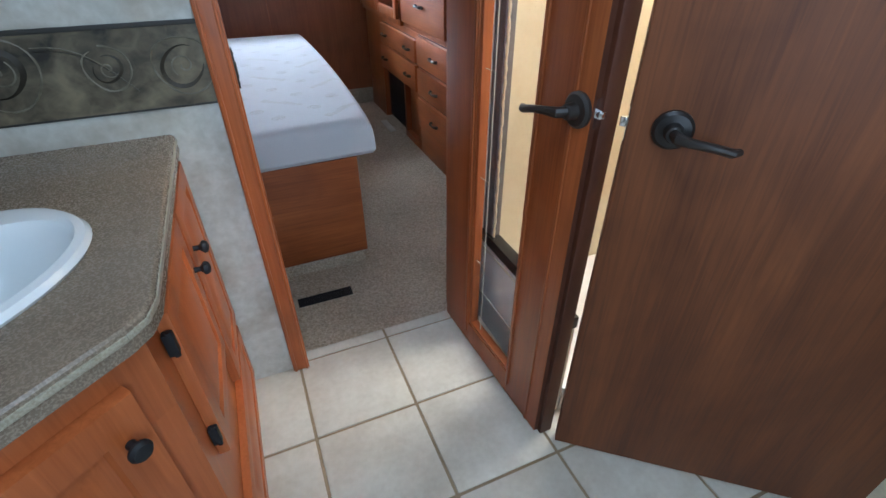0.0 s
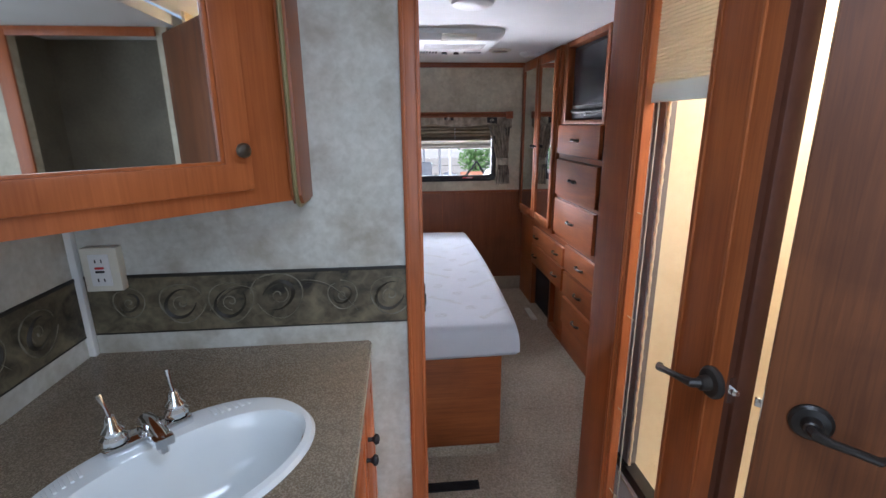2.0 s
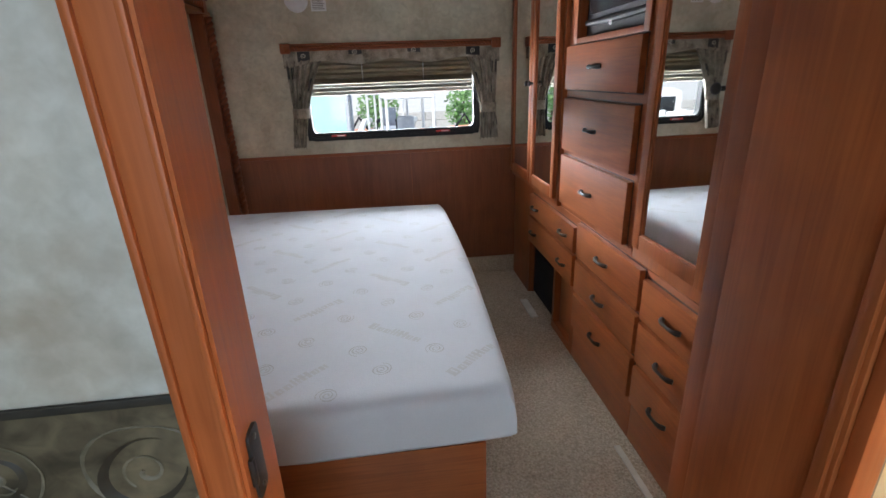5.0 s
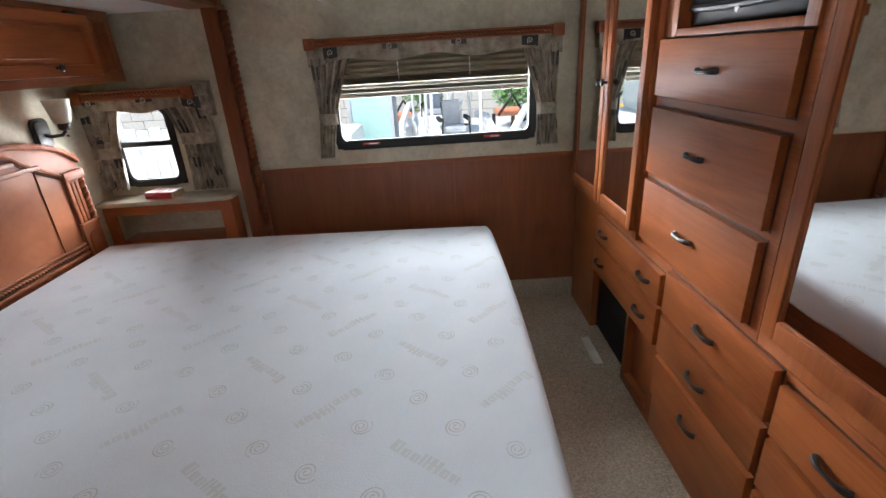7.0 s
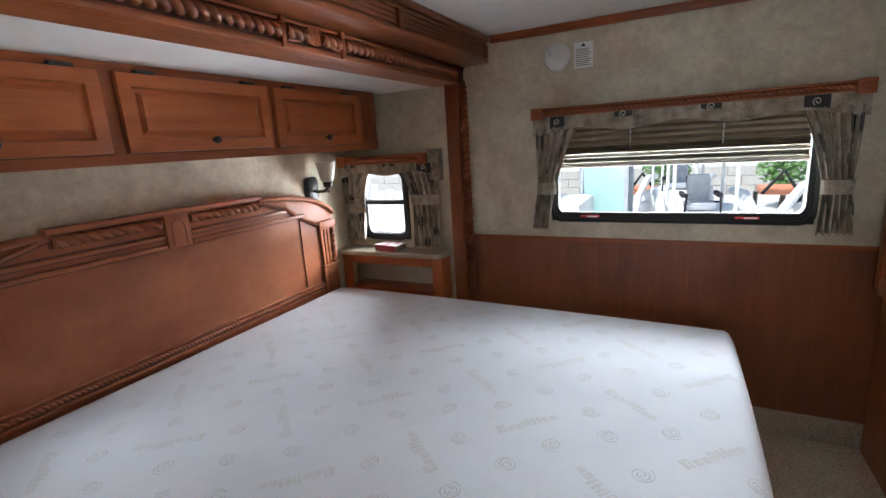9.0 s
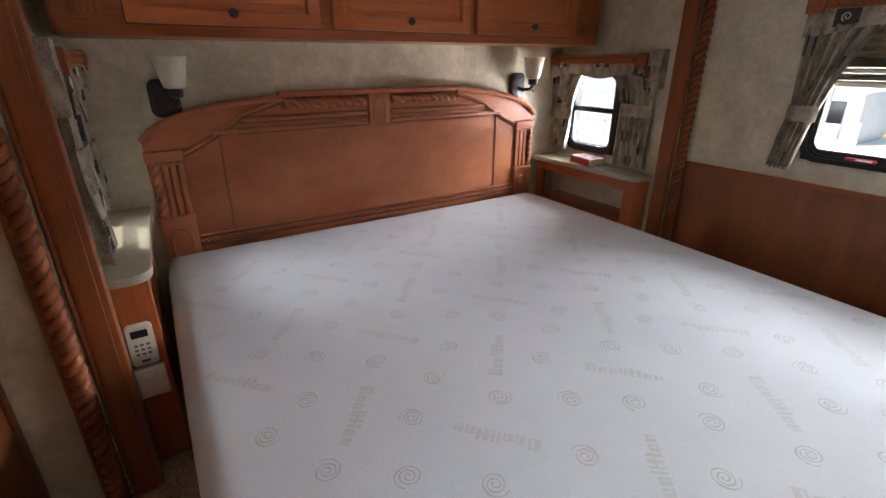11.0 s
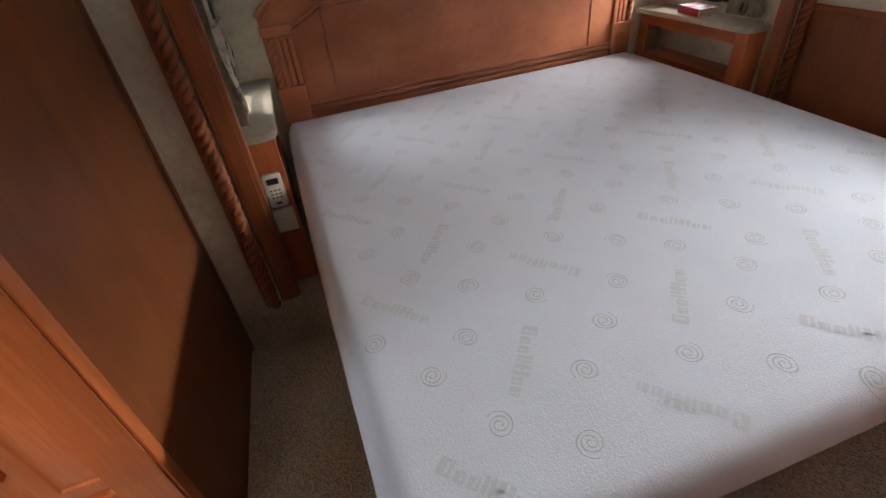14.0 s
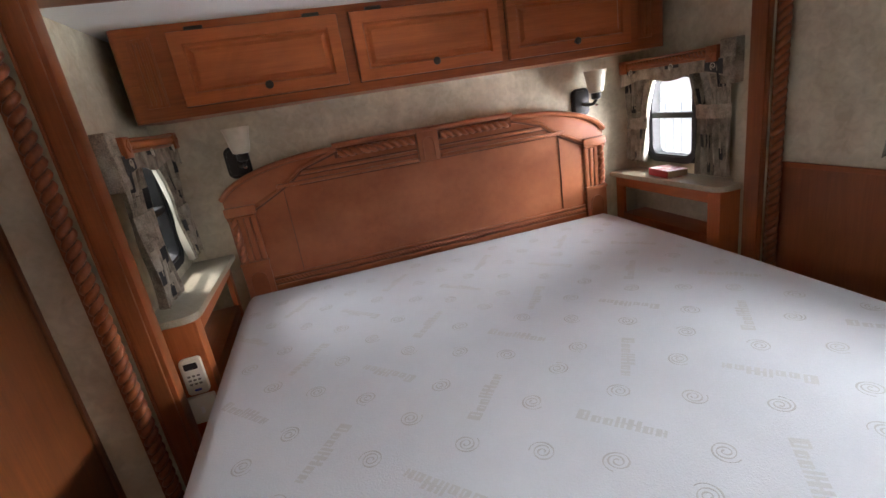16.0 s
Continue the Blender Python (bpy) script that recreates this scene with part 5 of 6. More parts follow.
def scroll(cx, cz, r, start, west):
    """A printed curl: a thin ring that opens into a leaf, and a hook at its heart."""
    ring, hook = [], []
    for k in range(31):
        a = radians(start + 335 * k / 30)
        rr = r * (1 + 0.05 * math.sin(3 * a) + 0.14 * max(0, k - 24) / 6)
        ring.append(on_wall(cx + rr * math.cos(a), cz + rr * math.sin(a), west))
    for k in range(25):
        a = radians(start + 140 + 430 * k / 24)
        rr = r * (0.06 + 0.38 * k / 24)
        hook.append(on_wall(cx + rr * math.cos(a), cz + rr * math.sin(a), west))
    return merge(tube(ring, [0.0014 + 0.0019 * abs(math.sin(k * 0.7)) for k in range(31)], 5, 0.4), tube(hook, [0.0038 - 0.0024 * k / 24 for k in range(25)], 5, 0.4))


def scroll_shade(cx, cz, r, start, west):
    pts = []
    for k in range(25):
        a = radians(start + 40 + 300 * k / 24)
        rr = r * (0.66 + 0.08 * math.sin(2 * a))
        pts.append(on_wall(cx + rr * math.cos(a), cz + rr * math.sin(a), west))
    return tube(pts, [r * 0.17 * math.sin(math.pi * (0.06 + 0.88 * k / 24)) for k in range(25)], 6, 0.03)


def vine(x0, z0, x1, z1, bow, on_west=False, flat=0.4):
    pts = []
    for k in range(13):
        s = k / 12
        u, v = x0 + (x1 - x0) * s, z0 + (z1 - z0) * s + bow * math.sin(math.pi * s)
        pts.append((-0.9165, u, v) if on_west else (u, 1.1445, v))
    return tube(pts, [0.0018 * (0.4 + math.sin(math.pi * (0.08 + 0.84 * k / 12))) for k in range(13)], 5, flat)


for x0, west in ((-0.115, False), (-0.685, False), (0.96, True), (0.39, True), (-0.18, True)):
    for dx, dz, r, turns, start in ((0.02, 0.0, 0.056, 2.1, 20), (-0.115, 0.005, 0.040, 1.9, 120), (-0.29, 0.012, 0.066, 2.2, 200), (-0.42, -0.002, 0.057, 2.4, 60)):
        if not west and x0 + dx - r < -0.895 or west and x0 + dx + r > 1.12:
            continue
        part("scroll", scroll(x0 + dx, 0.967 + dz, r, start, west), scroll_light, border)
        part("scroll_shade", scroll_shade(x0 + dx, 0.967 + dz, r, start, west), border_shade, border)
    for a in ((x0 - 0.075, 0.925, x0 - 0.225, 1.02, 0.03), (x0 - 0.355, 1.0, x0 - 0.48, 0.94, 0.035)):
        if west or a[2] > -0.89:
            part("vine", vine(*a, west), scroll_light, border)
            part("vine_shade", vine(a[0] + 0.004, a[1] - 0.006, a[2] + 0.004, a[3] - 0.008, a[4], west, 0.2), border_shade, border)

outlet = thing("power_outlet", (-0.85, 1.13, 1.015), "cream surface-mounted safety outlet on the papered wall", "power outlet")
part("back_box", box(-0.883, -0.793, 1.118, 1.1475, 1.017, 1.135, 0.004), cream_plastic, outlet)
part("face", box(-0.864, -0.814, 1.1145, 1.120, 1.033, 1.118, 0.003), white_plastic, outlet)
part("test_buttons", merge(box(-0.850, -0.828, 1.1125, 1.116, 1.079, 1.085, 0.001)), red_plastic, outlet, "red test button")
part("reset_button", box(-0.850, -0.828, 1.1125, 1.116, 1.069, 1.075, 0.001), black_plastic, outlet)
part("slots", merge(*[box(x, x + 0.003, 1.1138, 1.116, z, z + 0.009) for x in (-0.848, -0.833) for z in (1.096, 1.045)]), black_plastic, outlet)

# vanity: body with raised doors
van = thing("vanity_cabinet", (-0.55, 0.8, 0), "honey cherry corner vanity with raised-panel doors", "vanity")
van_out = [(-0.917, 0.097), (-0.700, 0.097), (-0.180, 0.528), (-0.180, 1.146), (-0.917, 1.146)]
part("body", prism(van_out, 0.0, 0.655), maple_z, van)
part("apron", ring_prism(van_out, [(-0.905, 0.111), (-0.705, 0.111), (-0.194, 0.535), (-0.194, 1.134), (-0.905, 1.134)], 0.655, 0.789), maple_z, van)
for y0, y1, z0, z1, ky in ((0.585, 0.862, 0.44, 0.770, 0.842), (0.880, 1.130, 0.30, 0.770, 0.905)):
    d = part("door", raised(y1 - y0, z1 - z0, 0.02, 0.05, Matrix.Translation((-0.1795, y0, z0)) @ FACE_WEST), maple_z, van)
    knob((-0.159, ky, 0.672 if ky > 0.87 else 0.662), d, (1, 0, 0), black_plastic, 0.013)
    if y0 < 0.6:
        for zh in (0.50, 0.72):
            part("hinge", merge(box(-0.178, -0.163, 0.573, 0.589, zh - 0.021, zh + 0.021, 0.003), tube([(-0.168, 0.578, zh - 0.024), (-0.168, 0.578, zh + 0.024)], 0.0045, 8)), black_plastic, van)
part("lower_door", raised(0.53, 0.20, 0.018, 0.045, Matrix.Translation((-0.1795, 0.59, 0.07)) @ FACE_WEST), maple_z, van)
DIAG = Matrix.Translation((-0.700, 0.097, 0)) @ Matrix.Rotation(math.atan2(0.431, 0.520), 4, "Z")
d = part("front_door", raised(0.535, 0.63, 0.022, 0.065, DIAG @ Matrix.Translation((0.095, -0.0005, 0.115)), 0.008), maple_z, van)
knob(DIAG @ Vector((0.600, -0.022, 0.678)), d, (0.638, -0.770, 0), black_plastic, 0.015)
# counter with its basin
SC = Vector((-0.470, 0.636))
SA, SB = 0.255, 0.172
outer_poly = [(-0.918, 0.075), (-0.690, 0.075), (-0.184, 0.499), (-0.165, 0.524), (-0.157, 0.56), (-0.157, 1.147), (-0.918, 1.147)]


def counter_rings():
    angles = sorted({round(2 * math.pi * k / 72, 5) for k in range(72)} | {round(math.atan2(y - SC.y, x - SC.x) % (2 * math.pi), 5) for x, y in outer_poly})
    outer, inner = [], []
    for a in angles:
        d = Vector((math.cos(a), math.sin(a)))
        best = 9
        for (x0, y0), (x1, y1) in zip(outer_poly, outer_poly[1:] + outer_poly[:1]):
            e = Vector((x1 - x0, y1 - y0))
            w = Vector((x0, y0)) - SC
            den = d.x * e.y - d.y * e.x
            if abs(den) > 1e-9:
                t, u = (w.x * e.y - w.y * e.x) / den, (w.x * d.y - w.y * d.x) / den
                if t > 0 and -1e-4 <= u <= 1.0001:
                    best = min(best, t)
        outer.append(tuple(SC + d * best))
        b = a - radians(45)
        r = 1 / math.sqrt((math.cos(b) / (SA - 0.02)) ** 2 + (math.sin(b) / (SB - 0.02)) ** 2)
        inner.append(tuple(SC + d * r))
    return outer, inner


co_outer, co_inner = counter_rings()
counter_bm = ring_prism(co_outer, co_inner, 0.789, 0.8265)
top_edges = [e for e in counter_bm.edges if all(abs(v.co.z - 0.8265) < 1e-5 for v in e.verts) and all(v.co.x > -0.16 or v.co.y < 0.08 or v.co.y < 0.655 + 0.838 * v.co.x + 0.02 for v in e.verts) and len(e.link_faces) == 2 and any(abs(f.normal.z) < 0.5 for f in e.link_faces)]
bmesh.ops.bevel(counter_bm, geom=top_edges, offset=0.009, segments=3, profile=0.6, affect="EDGES")
counter = solid("countertop", counter_bm, counter_mat, "speckled taupe solid-surface corner countertop on the vanity", "countertop")
band = []
for (x0, y0), (x1, y1) in zip(outer_poly[:5], outer_poly[1:6]):
    d = Vector((x1 - x0, y1 - y0, 0))
    m = Matrix.Translation((x0, y0, 0)) @ Matrix.Rotation(math.atan2(d.y, d.x), 4, "Z")
    band.append(box(0, d.length, -0.0022, 0.004, 0.8085, 0.8180, 0.0015, m))
part("edge_band", merge(*band), shelf_mat, counter, "paler beige edge band")
sink = thing("wash_basin", (SC.x, SC.y, 0.70), "white oval drop-in basin set corner-wise in the countertop", "sink")
LED = Matrix.Translation((SC.x, SC.y, 0.8265)) @ Matrix.Rotation(radians(45), 4, "Z")


def basin(levels, steps=64):
    """Rings of (half length, half width, shift to the front, height)."""
    bm = bmesh.new()
    rings = [[bm.verts.new((a * math.copysign(abs(math.cos(t)) ** 0.9, math.cos(t)), b * math.copysign(abs(math.sin(t)) ** 0.9, math.sin(t)) - f, z)) for t in (2 * math.pi * k / steps for k in range(steps))] for a, b, f, z in levels]
    for p, q in zip(rings, rings[1:]):
        for k in range(steps):
            bm.faces.new((p[k], p[(k + 1) % steps], q[(k + 1) % steps], q[k]))
    bmesh.ops.transform(bm, matrix=LED, verts=bm.verts)
    return bm


part("bowl", basin([(SA - 0.004, SB - 0.004, 0, 0.0), (SA, SB, 0, 0.006), (SA - 0.006, SB - 0.006, 0, 0.014), (SA - 0.018, SB - 0.018, 0, 0.016), (SA - 0.028, SB - 0.045, 0.028, 0.013), (SA - 0.036, SB - 0.052, 0.028, 0.002),
                    (SA - 0.044, SB - 0.058, 0.028, -0.03), (SA - 0.062, SB - 0.072, 0.028, -0.075), (SA - 0.105, SB - 0.10, 0.024, -0.115), (SA - 0.16, SB - 0.13, 0.02, -0.13), (0.02, 0.02, 0.02, -0.135),
                    (0.02, 0.02, 0.02, -0.142), (SA - 0.15, SB - 0.12, 0.02, -0.14), (SA - 0.09, SB - 0.085, 0.024, -0.12), (SA - 0.045, SB - 0.055, 0.028, -0.07), (SA - 0.028, SB - 0.035, 0.01, -0.002)]), ceramic, sink)
part("drain", lathe([(0.024, -0.1345), (0.024, -0.130), (0.018, -0.1315), (0.002, -0.132)], Matrix.Translation((SC.x, SC.y, 0.8265)), 20), chrome, sink)
for s in (-1, 1):
    part("soap_ridges", merge(*[box(s * (0.118 + 0.013 * k) - 0.003, s * (0.118 + 0.013 * k) + 0.003, SB - 0.062 - 0.004 * k, SB - 0.030 - 0.006 * k, 0.013, 0.0175, 0.001, LED) for k in range(6)]), ceramic, sink)
fa = thing("faucet", tuple(LED @ Vector((0, SB - 0.015, 0.016))), "polished chrome two-handle faucet on the basin's back edge", "faucet")
fy = SB - 0.030
part("base_bar", box(-0.078, 0.078, fy - 0.024, fy + 0.024, 0.0140, 0.034, 0.006, LED), chrome, fa)
for s in (-1, 1):
    hd = part("handle", lathe([(0.022, 0.036), (0.023, 0.046), (0.017, 0.052), (0.019, 0.060), (0.012, 0.072), (0.011, 0.080), (0.007, 0.090)], LED @ Matrix.Translation((s * 0.055, fy, 0)), 20), chrome, fa)
    part("lever", tube([LED @ Vector(p) for p in ((s * 0.055, fy, 0.086), (s * 0.056, fy + 0.012, 0.100), (s * 0.059, fy + 0.028, 0.124))], [0.0042, 0.0035, 0.0055], 8), chrome, hd)
part("spout", merge(tube([LED @ Vector(p) for p in ((0, fy, 0.036), (0, fy - 0.008, 0.052), (0, fy - 0.035, 0.058), (0, fy - 0.075, 0.050), (0, fy - 0.09, 0.044))], [0.018, 0.018, 0.016, 0.013, 0.012], 12), box(-0.017, 0.017, fy - 0.095, fy - 0.055, 0.036, 0.056, 0.004, LED)), chrome, fa)
part("aerator", lathe([(0.010, 0.020), (0.010, 0.036)], LED @ Matrix.Translation((0, fy - 0.078, 0)), 14), chrome, fa)

# corner medicine cabinet
med = thing("medicine_cabinet", (-0.6, 0.9, 1.255), "honey cherry corner medicine cabinet with a mirrored door", "medicine cabinet")
part("body", prism([(-0.917, 0.525), (-0.810, 0.525), (-0.315, 1.020), (-0.315, 1.146), (-0.917, 1.146)], 1.262, H - 0.003), maple_z, med)
side = [(1.005, 1.275), (1.030, 1.252), (1.146, 1.252), (1.146, H - 0.003), (1.005, H - 0.003)]
part("side_board", prism(side, -0.315, -0.290, 0.002, YZ), wood_z, med)
part("edge_band", tube([(-0.3025, 1.146, 1.250), (-0.3025, 1.032, 1.250), (-0.3025, 1.012, 1.262), (-0.3025, 1.002, 1.285), (-0.3025, 1.002, H - 0.005)], 0.0085, 8, 0.7), textured("brassy_edge_band", (0.22, 0.17, 0.07), (0.32, 0.26, 0.12), roughness=(0.35, 0.5)), med, "dull brass-coloured edge band")
part("west_board", box(-0.917, -0.808, 0.500, 0.525, 1.252, H - 0.003, 0.002), wood_z, med)
MD = Matrix.Translation((-0.810, 0.525, 0)) @ Matrix.Rotation(radians(45), 4, "Z")
FR = 0.058
frame_bm = ring_prism([(0.09, 1.300), (0.60, 1.300), (0.60, 1.90), (0.09, 1.90)], [(0.09 + FR, 1.300 + FR), (0.60 - FR, 1.300 + FR), (0.60 - FR, 1.90 - FR), (0.09 + FR, 1.90 - FR)], -0.02, -0.0005, MD @ Matrix(((1, 0, 0, 0), (0, 0, 1, 0), (0, 1, 0, 0), (0, 0, 0, 1))))
bmesh.ops.bevel(frame_bm, geom=frame_bm.edges[:], offset=0.004, segments=2, profile=0.6, affect="EDGES")
d = part("door", frame_bm, maple_z, med)
part("mirror_pane", box(0.09 + FR - 0.004, 0.60 - FR + 0.004, -0.009, -0.005, 1.300 + FR - 0.004, 1.90 - FR + 0.004, 0, MD), mirror, d, "silvered mirror")
part("bead", merge(box(0.60 - FR - 0.008, 0.60 - FR + 0.002, -0.016, -0.008, 1.300 + FR, 1.90 - FR, 0.003, MD), box(0.09 + FR, 0.60 - FR, -0.014, -0.008, 1.300 + FR - 0.002, 1.300 + FR + 0.006, 0.002, MD)), maple_z, d)
knob(MD @ Vector((0.572, -0.021, 1.385)), d, (0.7071, -0.7071, 0), pewter, 0.0155)


# doors with lever handles
def lever(parent, m, swing, drop, size=1.0):
    """A bronze lever on a round rose; local -y is out of the door, swing its side."""
    part("rose", lathe([(0.033, 0.0), (0.033, 0.006), (0.028, 0.011), (0.016, 0.013), (0.014, 0.030), (0.012, 0.032)], m @ Matrix.Rotation(radians(90), 4, "X"), 28), bronze, parent, "dark bronze rose")
    pts = [(0, -0.026, 0), (swing * 0.006, -0.045, 0), (swing * 0.030, -0.052, -0.002), (swing * 0.070, -0.050, drop * 0.5), (swing * 0.105, -0.046, drop), (swing * 0.118, -0.036, drop * 1.05)]
    part("lever", tube([m @ Vector((p[0] * size, p[1], p[2])) for p in pts], [0.012, 0.012, 0.0095, 0.009, 0.0095, 0.008], 10, 0.8), bronze, parent, "dark bronze lever handle")


D1 = Matrix.Translation((0.523, 1.190, 0)) @ Matrix.Rotation(math.atan2(-0.558, 0.030), 4, "Z")
# local x runs from the hinge to the free edge, local -y faces the bath
door1 = thing("door_1", (0.54, 0.91, 0.008), "cherry bedroom door standing open, with a leaded glass light and pleated shade", "door", kind="structure")
DW, L0, L1, B0, B1 = 0.558, 0.160, 0.400, 0.090, 1.79
for name, a in (("hinge_stile", (0, L0, 0.0, 0.035, 0.008, 1.875)), ("lock_stile", (L1, DW, 0.0, 0.035, 0.008, 1.875)), ("bottom_rail", (L0, L1, 0.0, 0.035, 0.008, B0)), ("top_rail", (L0, L1, 0.0, 0.035, B1, 1.875))):
    part(name, box(*a, 0.002, D1), wood_z, door1)
part("stop_bead", merge(box(L0, L0 + 0.014, 0.004, 0.031, B0, B1, 0.003, D1), box(L1 - 0.010, L1, 0.004, 0.031, B0, B1, 0.003, D1), box(L0, L1, 0.004, 0.031, B0, B0 + 0.012, 0.003, D1)), maple_z, door1, "honey cherry glazing bead")
part("face_bead", merge(box(L0 - 0.016, L0 - 0.004, -0.005, 0.001, 0.05, 1.82, 0.002, D1), box(L1 + 0.004, L1 + 0.014, -0.005, 0.001, 0.05, 1.82, 0.002, D1), box(DW - 0.05, DW - 0.042, -0.004, 0.001, 0.01, 1.87, 0.002, D1)), wood_z, door1)
g = part("glass_light", box(L0 + 0.010, L1 - 0.008, 0.016, 0.020, B0 + 0.008, B1 - 0.005, 0, D1), glass, door1)
g.visible_shadow = False
for z in (0.36, 0.64, 0.925, 1.21):
    part("came", box(L0 + 0.012, L0 + 0.058, 0.0138, 0.0156, z - 0.0006, z + 0.0006, 0, D1), came, door1)
for x in (L0 + 0.058,):
    part("came", box(x - 0.001, x + 0.001, 0.0132, 0.0156, B0 + 0.01, 1.482, 0, D1), came, door1)
shade = part("pleated_shade", sheet_bm(lambda a, d, z: D1 @ Vector((a, d, z)), 64, 1, lambda s, t: (L0 + 0.013 + (L1 - L0 - 0.024) * s, 0.023 + 0.004 * (round(t * 64) % 2), 1.785 - 0.262 * t), 0.0006), shade_mat, door1, "ivory pleated shade")
part("shade_rail", box(L0 + 0.013, L1 - 0.011, 0.021, 0.030, 1.480, 1.523, 0.002, D1), cream_plastic, shade)
lever(door1, D1 @ Matrix.Translation((0.526, 0, 0.932)), -1, -0.022)
part("edge_band", box(DW, DW + 0.0012, 0.001, 0.034, 0.010, 1.873, 0, D1), glaze_shade, door1, "dark lock edge")
part("latch_bolt", merge(lathe([(0.010, 0), (0.010, 0.010), (0.006, 0.014)], D1 @ Matrix.Translation((DW, 0.0175, 0.932)) @ Matrix.Rotation(radians(90), 4, "Y"), 14), box(DW, DW + 0.0015, 0.006, 0.029, 0.905, 0.960, 0, D1)), chrome, door1)

door2 = thing("door_2", (0.8, 0.4, 0.008), "flat cherry-grained slab door standing ajar", "door", kind="structure")
D2 = Matrix.Translation((0.590, 0.582, 0)) @ Matrix.Rotation(math.atan2(-0.355, 0.435), 4, "Z")
part("slab", box(0, 0.72, 0.0, 0.034, 0.010, 1.875, 0.002, D2), dark_wood, door2)
lever(door2, D2 @ Matrix.Translation((0.071, 0, 0.925)), 1, -0.014, 0.82)
part("latch_bolt", merge(box(-0.012, 0.0, 0.011, 0.023, 0.918, 0.936, 0.003, D2), box(-0.0015, 0.001, 0.006, 0.028, 0.895, 0.955, 0, D2)), chrome, door2)

# side doorway that the second door belongs to, closed off behind
wall("wall_bath_east", [(1.15, 1.20, -1.53, -0.58, 0, H), (1.15, 1.20, -0.58, 0.10, 1.885, H), (1.15, 1.55, 0.10, 0.15, 0, H), (1.20, 1.55, -0.70, -0.65, 0, H)], wallpaper, "papered wall with a side doorway")
solid("trim_side_doorway", merge(box(1.135, 1.15, -0.65, -0.58, 0, H - 0.002, 0.003), box(1.135, 1.15, -0.58, 0.10, 1.86, H - 0.002, 0.003), box(1.15, 1.20, -0.58, 0.10, 1.875, 1.885)), maple_z, "honey cherry casing of the side doorway", kind="structure")

# Darkened paper colour stands in for the closet's dim light.
solid("wainscot_closet", merge(box(1.515, 1.530, -0.648, 0.098, 0, H - 0.002), box(1.20, 1.515, -0.648, -0.64, 0, H - 0.002)), textured("shaded_closet_paper", (0.13, 0.11, 0.078), (0.20, 0.172, 0.125), scale=(4, 4, 4), roughness=(0.6, 0.7)), "papered closet walls beyond the side doorway, colour darkened for shade", kind="structure")

# shower
for name, piece in (("wall_shower_east", (1.535, 1.549, 0.25, 1.194, 0, H + 0.06)), ("wall_shower_north", (0.62, 1.535, 1.180, 1.194, 0, H + 0.06)), ("wall_shower_south", (1.10, 1.535, 0.251, 0.265, 0, H + 0.06))):
    wall(name, [piece], shower_cream, "cream moulded shower wall")
shower = thing("shower_enclosure", (1.0, 0.9, 0), "cream shower with a white pan and bronze-framed textured glass", "shower")
part("pan", merge(box(0.625, 0.66, 0.665, 1.178, 0.0, 0.345, 0.012), box(0.66, 1.53, 0.665, 1.178, 0.0, 0.10, 0.01)), white_plastic, shower, "white moulded shower pan")
part("curb_seam", merge(*[box(0.6215, 0.626, 0.665, 1.178, z, z + 0.006, 0.001) for z in (0.13, 0.325)]), cream_plastic, shower)
part("bottom_track", box(0.622, 0.662, 0.665, 1.178, 0.347, 0.385, 0.004), bronze, shower, "dark bronze track")
part("wall_jamb", box(0.630, 0.660, 1.080, 1.136, 0.386, 1.86, 0.003), textured("grey_satin_metal", (0.17, 0.155, 0.15), (0.24, 0.22, 0.215), roughness=(0.35, 0.45), bump=0), shower, "grey satin metal jamb")
part("dark_trim", box(0.624, 0.640, 1.159, 1.179, 0.386, 1.86, 0.002), glaze_shade, shower, "dark stained trim")
# Dark upright added to fill the dark band beside the lock edge.
part("lock_post", box(0.566, 0.604, 0.620, 0.650, 0.0, H - 0.002, 0.003), glaze_shade, shower, "dark post added between the doors")
part("white_strip", box(0.624, 0.650, 1.137, 1.158, 0.386, 1.86, 0.003), white_plastic, shower)
part("textured_panel_edge", tube([(0.636, 1.074 + 0.0012 * math.sin(k * 1.1) + 0.0011 * math.sin(k * 0.37), 0.386 + 0.0061 * k) for k in range(240)], [0.0042 + 0.0006 * math.sin(k * 0.83) + 0.0004 * math.sin(k * 2.1) for k in range(240)], 6), shower_cream, shower, "wavy textured glass edge")

# floor tiles, each a piece of its own
tile_me = mesh_of("tile", box(-0.148, 0.148, -0.148, 0.148, -0.012, 0.0, 0.0025), tile_mat)
half_me = mesh_of("tile_cut", box(-0.148, 0.148, -0.021, 0.021, -0.012, 0.0, 0.0025), tile_mat)
for i in range(-3, 6):
    for j in range(-9, 1):
        x, y = 0.124 + 0.305 * i, 1.012 + 0.305 * j
        if -0.95 < x < 1.6:
            t = new("tile", tile_me)
            t.parent = bath_floor
            t.location = Vector((x, y, 0.0)) - BASE[bath_floor]
    t = new("tile_cut", half_me)
    t.parent = bath_floor
    t.location = Vector((0.124 + 0.305 * i, 1.1885, 0.0)) - BASE[bath_floor]

